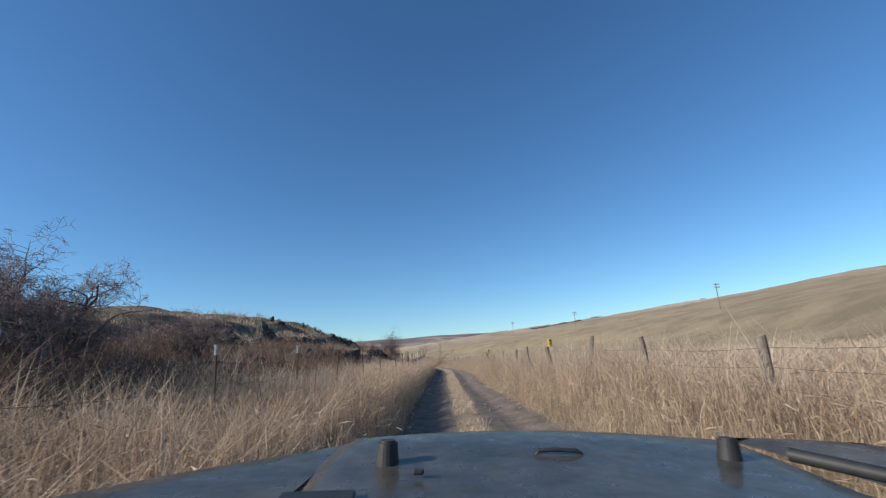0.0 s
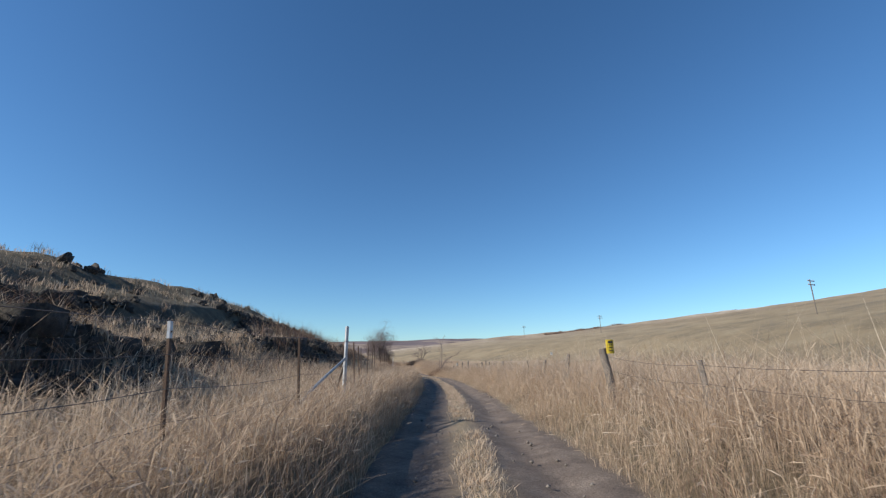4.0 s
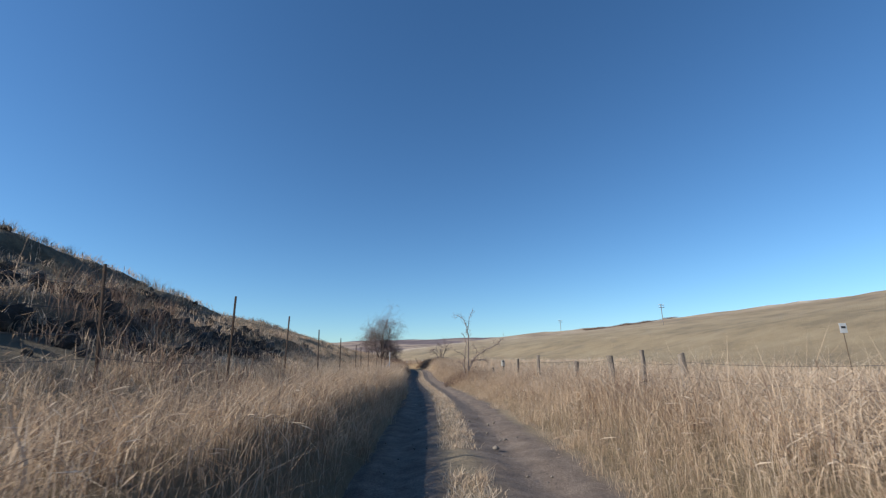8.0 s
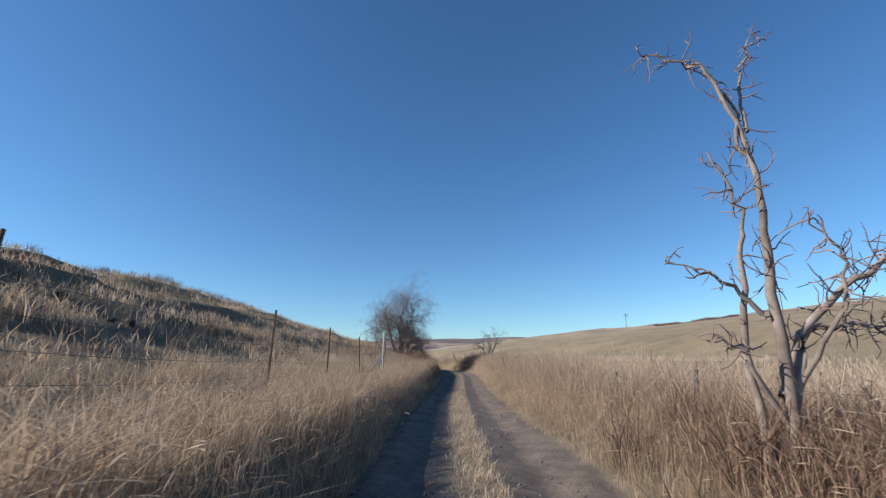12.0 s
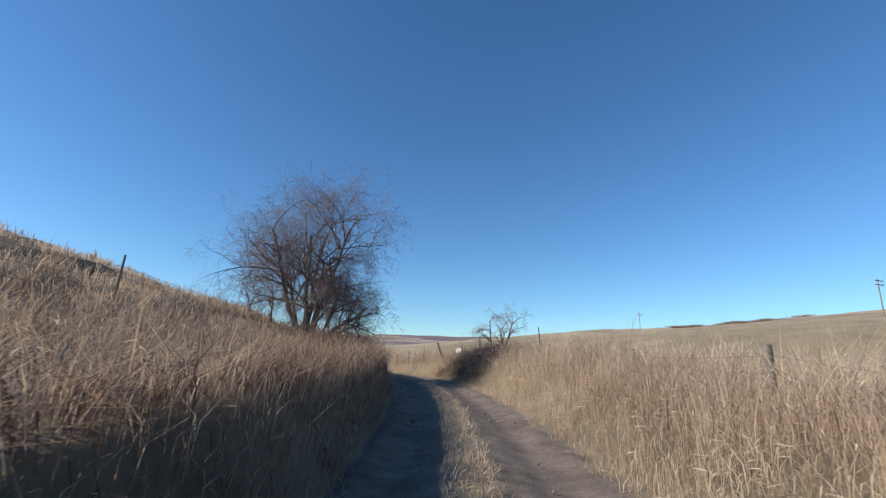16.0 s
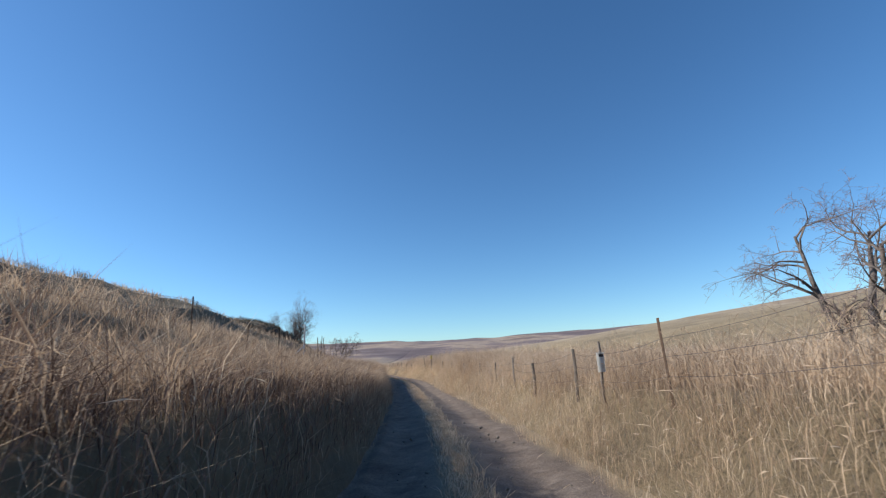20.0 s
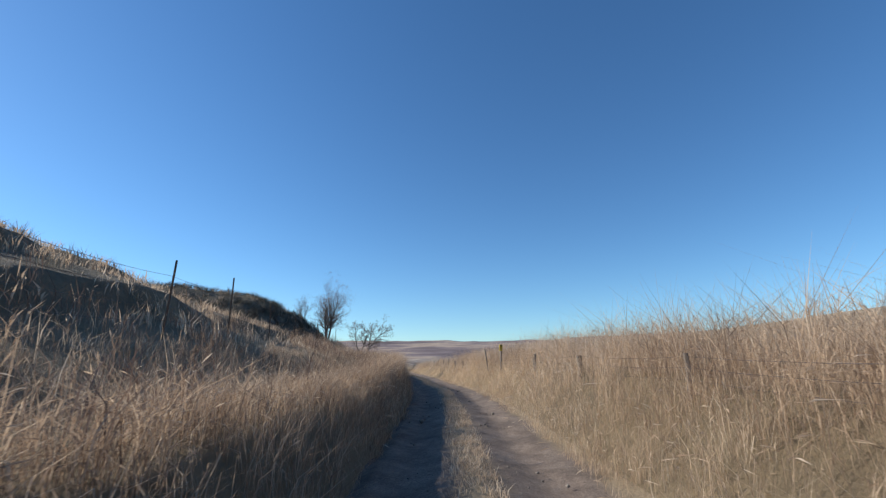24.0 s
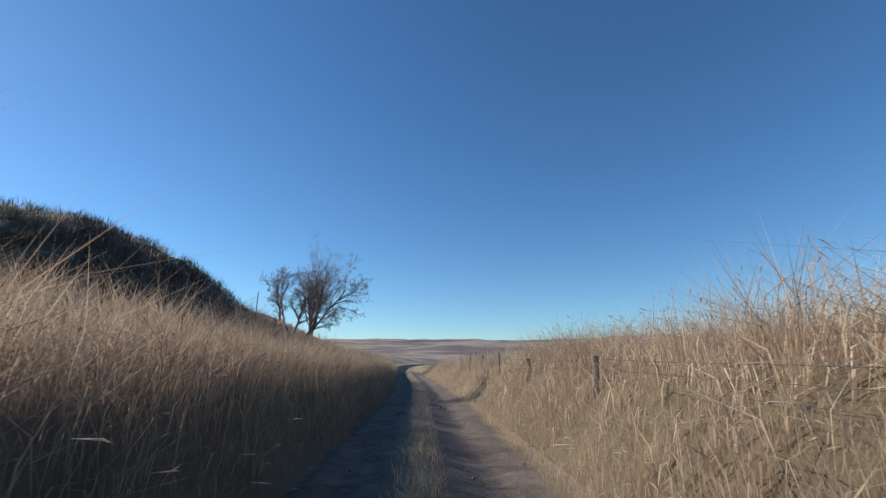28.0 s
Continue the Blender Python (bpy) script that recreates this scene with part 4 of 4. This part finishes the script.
def outcrop(y, d, long, wide, count, size, label, seed):
    rng = np.random.RandomState(seed)
    x = spot(y, d)
    t = thing("rock_outcrop", label, "rock", "basalt outcrops", Matrix.Translation((x, y, land_at(x, y))))
    for _ in range(count):
        ly, lx = rng.normal(0, long / 2), rng.normal(0, wide / 2)
        s = 0.75 * size * rng.uniform(0.35, 1.0) * (1 if rng.rand() < 0.75 else 1.5)
        xx_, yy_ = x + lx, y + ly
        o = part("rock", rocks[rng.randint(9)] if rng.rand() < 0.6 else crags[rng.randint(4)], None, t)
        o.matrix_world = Matrix.Translation((xx_, yy_, land_at(xx_, yy_) + s * 0.2)) @ pose(0, 0, 0, *rng.uniform(0, 360, 3)) @ Matrix.Diagonal((s, s * rng.uniform(0.7, 1.1), s * rng.uniform(0.4, 0.8), 1))


for k, (y, d, long, wide, count, size) in enumerate(((21, -6.8, 4, 1.6, 22, 0.55), (27.5, -8.2, 5, 1.6, 26, 0.5), (36, -7.6, 6, 1.5, 28, 0.45), (44, -8.0, 6, 1.8, 28, 0.45), (52, -7.4, 6, 1.5, 24, 0.4),
                                                    (57, -11.5, 7, 2.0, 26, 0.45), (64, -8.2, 7, 1.8, 26, 0.4), (72, -12.5, 8, 2.0, 22, 0.45), (84, -9, 8, 2, 18, 0.4), (48, -17, 9, 2, 24, 0.55), (66, -18, 9, 2, 22, 0.5), (178, -14, 10, 3, 26, 0.6), (32.2, -14.6, 1.8, 1.2, 18, 0.65), (30, -9.6, 6, 1.8, 34, 0.6), (24, -11, 6, 1.8, 22, 0.5), (50, -5.6, 6, 1.0, 30, 0.27), (58, -6.2, 7, 1.2, 32, 0.3), (66, -6.0, 6, 1.0, 20, 0.25), (54, -9.4, 8, 1.6, 26, 0.36))):
    outcrop(y, d, long, wide, count, size, "tumbled dark basalt boulders with pale lichen on the slope", 100 + k)

x, y = spot(35.0, -13.8), 35.0
t = thing("rock_pinnacle", "jagged pointed crag of dark basalt on the hillside", "rock", "", Matrix.Translation((x, y, land_at(x, y))))
r = np.random.RandomState(5)
for k in range(30):
    lx, ly = (r.uniform(-1.5, 2.6), r.uniform(-0.8, 1.0)) if k else (0.0, 0.0)
    tall = float(np.interp(lx, [-1.5, -0.6, 0.0, 0.5, 1.3, 2.6], [0.35, 0.9, 1.75, 1.4, 0.9, 0.3])) * (1 if k == 0 else r.uniform(0.55, 0.95)) * (1 - 0.25 * abs(ly))
    wide = r.uniform(0.4, 0.6) + 0.22 * tall
    o = part("rock", crags[k % 4], None, t)
    xx_, yy_ = x + lx, y + ly
    o.matrix_world = Matrix.Translation((xx_, yy_, land_at(xx_, yy_) + tall * 0.4 - 0.1)) @ pose(0, 0, 0, r.uniform(-8, 8), r.uniform(-10, 10), r.uniform(0, 360)) @ Matrix.Diagonal((wide, wide, tall * 0.62, 1))

# Small broken stones along the ledges of the slope.
r = np.random.RandomState(41)
n = 7000
y = r.uniform(12, 72, n)
which = r.randint(2, size=n)
q = np.choose(which, (7.4, 12.0, 17.0)) + np.select([which == k for k in range(3)], [1.3 * waves(y, 0 * y, sd, 26) + 0.5 * waves(y, 0 * y, sd + 9, 6) for sd in (71, 72, 73)]) + r.normal(0, 0.55, n)
sx = road_x(y) - q / road_c(y)
keep = (waves(sx, y, 55, 7) > -0.25) & (q > 4.6)
y, sx = y[keep], sx[keep]
n = len(y)
size = 0.04 + r.gamma(2.0, 0.04, n)
cube = np.array([(a, b, c) for a in (-1, 1) for b in (-1, 1) for c in (-1, 1)], float)
v = cube[None] * r.uniform(0.45, 1.0, (n, 8, 1)) + r.uniform(-0.2, 0.2, (n, 8, 3))
a = r.uniform(0, 6.28, n)[:, None]
v = np.stack([v[..., 0] * np.cos(a) - v[..., 1] * np.sin(a), v[..., 0] * np.sin(a) + v[..., 1] * np.cos(a), 0.7 * v[..., 2]], -1)
v = v * size[:, None, None] + np.stack([sx, y, land(sx, y) + 0.25 * size], -1)[:, None]
f = np.array([(0, 1, 3, 2), (4, 6, 7, 5), (0, 4, 5, 1), (2, 3, 7, 6), (0, 2, 6, 4), (1, 5, 7, 3)])
tagged(part("loose_stones", mesh_from("loose_stones", v.reshape(-1, 3), (f[None] + 8 * np.arange(n)[:, None, None]).reshape(-1, 4), False), basalt), "small broken dark stones strewn along the hillside ledges", "stones", kind="stuff")

# ---- brush ----


def brush(name, label, spots, height, width, mat, twigs_, thick=0.012, lean=0.7):
    """Low shrubs: many fine stems fanning out from one foot each."""
    n = len(spots)
    c = np.repeat(np.asarray(spots, float), twigs_, axis=0)
    s = np.repeat(np.random.uniform(0.6, 1.25, n), twigs_)
    x = c[:, 0] + np.random.normal(0, width * 0.3, n * twigs_) * s
    y = c[:, 1] + np.random.normal(0, width * 0.3, n * twigs_) * s
    tone = np.repeat(np.random.uniform(0.2, 0.7, n), twigs_) + np.random.normal(0, 0.15, n * twigs_)
    h = height * s * np.random.uniform(0.5, 1.15, n * twigs_)
    return tagged(stems(name, x, y, land(x, y), h, np.random.uniform(0.5, 1.4, len(x)) * thick, np.random.uniform(0.1, lean, len(x)), tone, mat), label, "shrub", kind="stuff")


def scatter(count, y0, y1, q0, q1, side, seed):
    r = np.random.RandomState(seed)
    y, q = r.uniform(y0, y1, count), r.uniform(q0, q1, count)
    return np.stack([road_x(y) + side * q / road_c(y), y], -1)


brush("brush", "grey-brown sagebrush scattered over the stony hillside", np.concatenate([scatter(520, 2, 120, 6, 24, -1, 1), scatter(160, 140, 215, 7, 22, -1, 2)]), 0.55, 0.6, sage, 60, 0.014)
brush("brush", "dark bare brush at the foot of the hillside", np.concatenate([scatter(80, 14, 34, 5.0, 9.5, -1, 3), scatter(110, 3, 17, 4.8, 10, -1, 13), scatter(25, 45, 70, 6.5, 10, -1, 14)]), 1.0, 0.8, weeds, 90, 0.012)
brush("brush", "dark brown weeds and brush on the cut bank", np.concatenate([scatter(115, 126, 132.5, 1.9, 6.0, 1, 4), scatter(60, 122, 134, 2.3, 5.5, -1, 5)]), 0.95, 0.8, weeds, 150, 0.006, 0.95)
brush("brush", "reddish dry weeds along the fence", np.concatenate([scatter(80, 60, 74, 3.2, 7, 1, 6), scatter(150, 76, 94, 2.8, 8, 1, 7), scatter(120, 50, 62, 5.2, 10, 1, 16), scatter(70, 10, 40, 3.4, 8, 1, 17)]), 0.75, 0.5, weeds, 90, 0.008)
r = np.random.RandomState(77)
brush("brush", "tangle of reddish dead brush round the dead tree", np.stack([r.normal(9.4, 1.0, 34), r.normal(84.4, 0.9, 34)], -1), 0.8, 0.6, weeds, 80, 0.012)
# Shade on the knoll's face is put into this scrub's colour.
brush("brush", "low sage scrub on the steep hill, darkened to stand for shade", scatter(1300, 168, 205, 9.5, 34, -1, 8), 0.6, 0.8, shaded_scrub, 70, 0.02)

r = np.random.RandomState(9)
f = r.rand(70)
far_spots = np.concatenate([np.stack([r.uniform(70, 260, 40), r.uniform(260, 520, 40)], -1), np.stack([86 + 36 * f, 271 - 16 * f + r.normal(0, 2.0, 70)], -1)])
brush("far_brush", "dark patches of bushes on the far valley side", far_spots, 1.0, 3.5, weeds, 90, 0.12)

# Tall seed stems above the other grass.
for side, seed in ((-1, 11), (1, 12)):
    x, y, q, z, size, tone = strip(-4, 225, 3.0, 6.0, 6, side, 0.3, 3)
    tagged(stems("seed_stalks", x, y, z, np.interp(y, [0, 140, 165], [1.3, 1.2, 1.0]) * np.interp(y, *(LEFT_TALL if side < 0 else RIGHT_TALL)) * size, np.full(len(x), 0.007), np.random.uniform(0.05, 0.3, len(x)), tone + 0.1, straw, 0.9, 0.16, (0.1, 0.006)),
           "tall nodding seed stalks rising out of the grass", "grass", kind="stuff")

# ---- poles ----
for y in (97.0, 182.0, 267.0):
    x = 77.0 - (y > 200) * 4
    t = thing("utility_pole", "weathered wooden utility pole with two crossarms on the far slope", "utility pole", "line of utility poles", Matrix.Translation((x, y, land_at(x, y))) @ pose(0, 0, 0, 0, 0, 20))
    tube("mast", [(0, 0, -0.5), (0, 0, 2), (0, 0, 4.5), (0, 0, 6.3)], 0.095, old_wood, t, 8)
    for z in (5.3, 6.0):
        bm = bmesh.new()
        box(bm, 2.2, 0.12, 0.14, pose(0, -0.16, z), 0.01)
        part("crossarm", bm, old_wood, t)
        for s in (-0.95, -0.45, 0.45, 0.95):
            bm = bmesh.new()
            bmesh.ops.create_cone(bm, cap_ends=True, segments=8, radius1=0.06, radius2=0.04, depth=0.16, matrix=pose(s, -0.16, z + 0.15))
            part("insulator", bm, galvanised, t)

# ---- loose stones on the road ----
r = np.random.RandomState(14)
n = 2600
y = r.uniform(2, 215, n)
d = np.where(r.rand(n) < 0.5, r.normal(0, 0.25, n) + np.sign(r.rand(n) - 0.5) * 0.45, r.uniform(-1.6, 1.6, n))
sx = road_x(y) + d / road_c(y)
sz = road_z(y) + 0.02
size = r.gamma(2.0, 0.008, n) + 0.008
tip = np.array([(1, 0, 0), (0, 1, 0), (-1, 0, 0), (0, -1, 0), (0, 0, 0.7), (0, 0, -0.7)], float)
v = tip[None] * r.uniform(0.6, 1.3, (n, 6, 1)) + r.uniform(-0.15, 0.15, (n, 6, 3))
a = r.uniform(0, 6.28, n)
v = np.stack([v[..., 0] * np.cos(a)[:, None] - v[..., 1] * np.sin(a)[:, None], v[..., 0] * np.sin(a)[:, None] + v[..., 1] * np.cos(a)[:, None], v[..., 2]], -1)
v = v * size[:, None, None] + np.stack([sx, y, sz], -1)[:, None]
f = np.array([(0, 1, 4), (1, 2, 4), (2, 3, 4), (3, 0, 4), (1, 0, 5), (2, 1, 5), (3, 2, 5), (0, 3, 5)])
stone_grey = simple("grey road stone", [(0.3, (0.12, 0.105, 0.09)), (0.7, (0.30, 0.265, 0.225))], 9, 0.95, 0.4)
tagged(part("road_stones", mesh_from("road_stones", v.reshape(-1, 3), (f[None] + 6 * np.arange(n)[:, None, None]).reshape(-1, 3), False), stone_grey), "loose grey stones and gravel on the road", "stones", kind="stuff")

# ---- the car, at the place where the drive begins ----
paint, pt, pb = material("dusty grey-blue car paint", 0.22)
dust = ramp(pt, noise_tex(pt, 6, 6, 0.7), [(0.35, (0.10, 0.095, 0.09)), (0.55, (0.17, 0.155, 0.135)), (0.8, (0.27, 0.24, 0.20))])
pt.links.new(dust, pb.inputs["Base Color"])
pt.links.new(ramp(pt, noise_tex(pt, 11, 5, 0.7), [(0.3, (0.22, 0.22, 0.22)), (0.75, (0.5, 0.5, 0.5))]), pb.inputs["Roughness"])
pb.inputs["Metallic"].default_value, pb.inputs["Coat Weight"].default_value = 0.1, 0.3
rubber = simple("black rubber", [(0.3, (0.012, 0.012, 0.013)), (0.7, (0.03, 0.03, 0.03))], 20, 0.6, 0.2, 0.001)
first = PATH[0]
car = thing("car", "dusty grey-blue off-road car with a flat hood", "car", "", Matrix.Translation(first[1:4]) @ pose(0, 0, 0, 0, first[6] * -1, first[4]))
MID = 0.34


def panel(name, rows, mat, parent, thick=0.012, label=""):
    """A curved sheet through rows of points."""
    bm = bmesh.new()
    vs = [[bm.verts.new(p) for p in row] for row in rows]
    for a, b in zip(vs[:-1], vs[1:]):
        for k in range(len(a) - 1):
            bm.faces.new((a[k], a[k + 1], b[k + 1], b[k]))
    for face in bm.faces:
        face.smooth = True
    bmesh.ops.solidify(bm, geom=bm.faces[:], thickness=thick)
    return part(name, bm, mat, parent, label)


rows = []
for fwd, drop, half in ((0.72, 0.0, 0.74), (1.0, 0.0, 0.75), (1.3, 0.004, 0.755), (1.6, -0.016, 0.76), (1.85, -0.026, 0.76), (1.98, -0.01, 0.75), (2.04, 0.035, 0.74), (2.06, 0.13, 0.735), (2.065, 0.2, 0.73)):
    rows.append([(MID + s * half, fwd - 0.09 * s * s, -0.30 - drop - 0.022 * s * s - 0.03 * max(abs(s) - 0.9, 0) * 10) for s in np.linspace(-1, 1, 21)])
hood = panel("hood", rows, paint, car)
for side in (-1, 1):
    rows = []
    for fwd, out in ((0.72, 0.9), (1.0, 0.88), (1.3, 0.76), (1.55, 0.54), (1.8, 0.27), (1.93, 0.08)) if side < 0 else ((0.72, 0.72), (1.0, 0.72), (1.3, 0.72), (1.55, 0.72), (1.8, 0.7), (1.93, 0.66)):
        x0 = MID + side * 0.745
        rows.append([(x0 + side * out * k / 5, fwd - 0.05 * k / 5, -0.335 + (0.03 if side > 0 else 0) - 0.02 * (k / 5) ** 2 - (0.3 if k == 5 else 0)) for k in range(6)])
    panel("fender", rows, paint, car)
    wheel = thing("wheel", "", "", "")
    wheel.parent = car
    x0 = MID + side * 0.78
    bm = bmesh.new()
    bmesh.ops.create_cone(bm, cap_ends=True, segments=32, radius1=0.385, radius2=0.385, depth=0.25, matrix=pose(x0, 1.45, -0.965, 0, 90, 0))
    bmesh.ops.bevel(bm, geom=[e for e in bm.edges if len(e.link_faces) == 2 and any(len(f.verts) > 8 for f in e.link_faces)], offset=0.04, segments=3, affect="EDGES")
    part("tyre", bm, rubber, wheel)
    bm = bmesh.new()
    bmesh.ops.create_cone(bm, cap_ends=True, segments=24, radius1=0.23, radius2=0.2, depth=0.03, matrix=pose(x0 + side * 0.135, 1.45, -0.965, 0, 90 * side, 0))
    part("rim", bm, galvanised, wheel)
    bm = bmesh.new()
    box(bm, 0.012, 1.3, 0.34, pose(MID + side * 0.735, 1.35, -0.52), 0.004)
    part("side_panel", bm, paint, car)
bm = bmesh.new()
box(bm, 1.42, 0.05, 0.42, pose(MID, 1.99, -0.68), 0.02)
grille = part("grille", bm, paint, car)
for k in range(7):
    bm = bmesh.new()
    box(bm, 0.06, 0.02, 0.26, pose(MID + (k - 3) * 0.1, 2.02, -0.66), 0.008)
    part("slot", bm, rubber, grille)
for side in (-1, 1):
    bm = bmesh.new()
    bmesh.ops.create_cone(bm, cap_ends=True, segments=24, radius1=0.09, radius2=0.08, depth=0.05, matrix=pose(MID + side * 0.52, 2.03, -0.63, -90, 0, 0))
    part("headlight", bm, white, car)
bm = bmesh.new()
box(bm, 1.7, 0.16, 0.18, pose(MID, 2.14, -0.98), 0.03)
part("bumper", bm, rubber, car)
bm = bmesh.new()
box(bm, 1.4, 1.25, 0.3, pose(MID, 1.35, -0.85), 0.03)
part("chassis", bm, rubber, car)
for x0, f0 in ((-0.186, 1.43), (0.867, 1.5)):
    bm = bmesh.new()
    bmesh.ops.create_cone(bm, cap_ends=True, segments=20, radius1=0.036, radius2=0.029, depth=0.075, matrix=pose(x0, f0, -0.275))
    bmesh.ops.bevel(bm, geom=[e for e in bm.edges if e.verts[0].co.z > -0.26 and e.verts[1].co.z > -0.26], offset=0.006, segments=2, affect="EDGES")
    part("rest_buffer", bm, rubber, hood, "black rubber windscreen rest")
tube("tie_loop", [(MID - 0.075, 1.51, -0.31), (MID - 0.072, 1.51, -0.288), (MID - 0.06, 1.51, -0.28), (MID, 1.51, -0.277), (MID + 0.06, 1.51, -0.28), (MID + 0.072, 1.51, -0.288), (MID + 0.075, 1.51, -0.31)], 0.0065, rubber, hood, 8, "black steel tie-down loop")
bm = bmesh.new()
box(bm, 0.03, 0.02, 0.014, pose(-0.084, 1.29, -0.293), 0.004)
part("washer_nozzle", bm, rubber, hood)
bm = bmesh.new()
box(bm, 0.17, 0.07, 0.014, pose(-0.3, 1.1, -0.305, 0, 0, 8), 0.005)
part("hood_vent", bm, rubber, hood)
bm = bmesh.new()
box(bm, 1.5, 0.16, 0.05, pose(MID, 0.66, -0.31), 0.015)
part("cowl", bm, rubber, car)
for pts, rad in ((((0.95, 0.72, -0.26), (0.83, 0.85, -0.21), (0.70, 1.0, -0.19)), 0.014), (((1.2, 0.74, -0.27), (0.95, 0.78, -0.25), (0.6, 0.72, -0.26)), 0.011)):
    tube("wiper", pts, rad, rubber, car, 8)
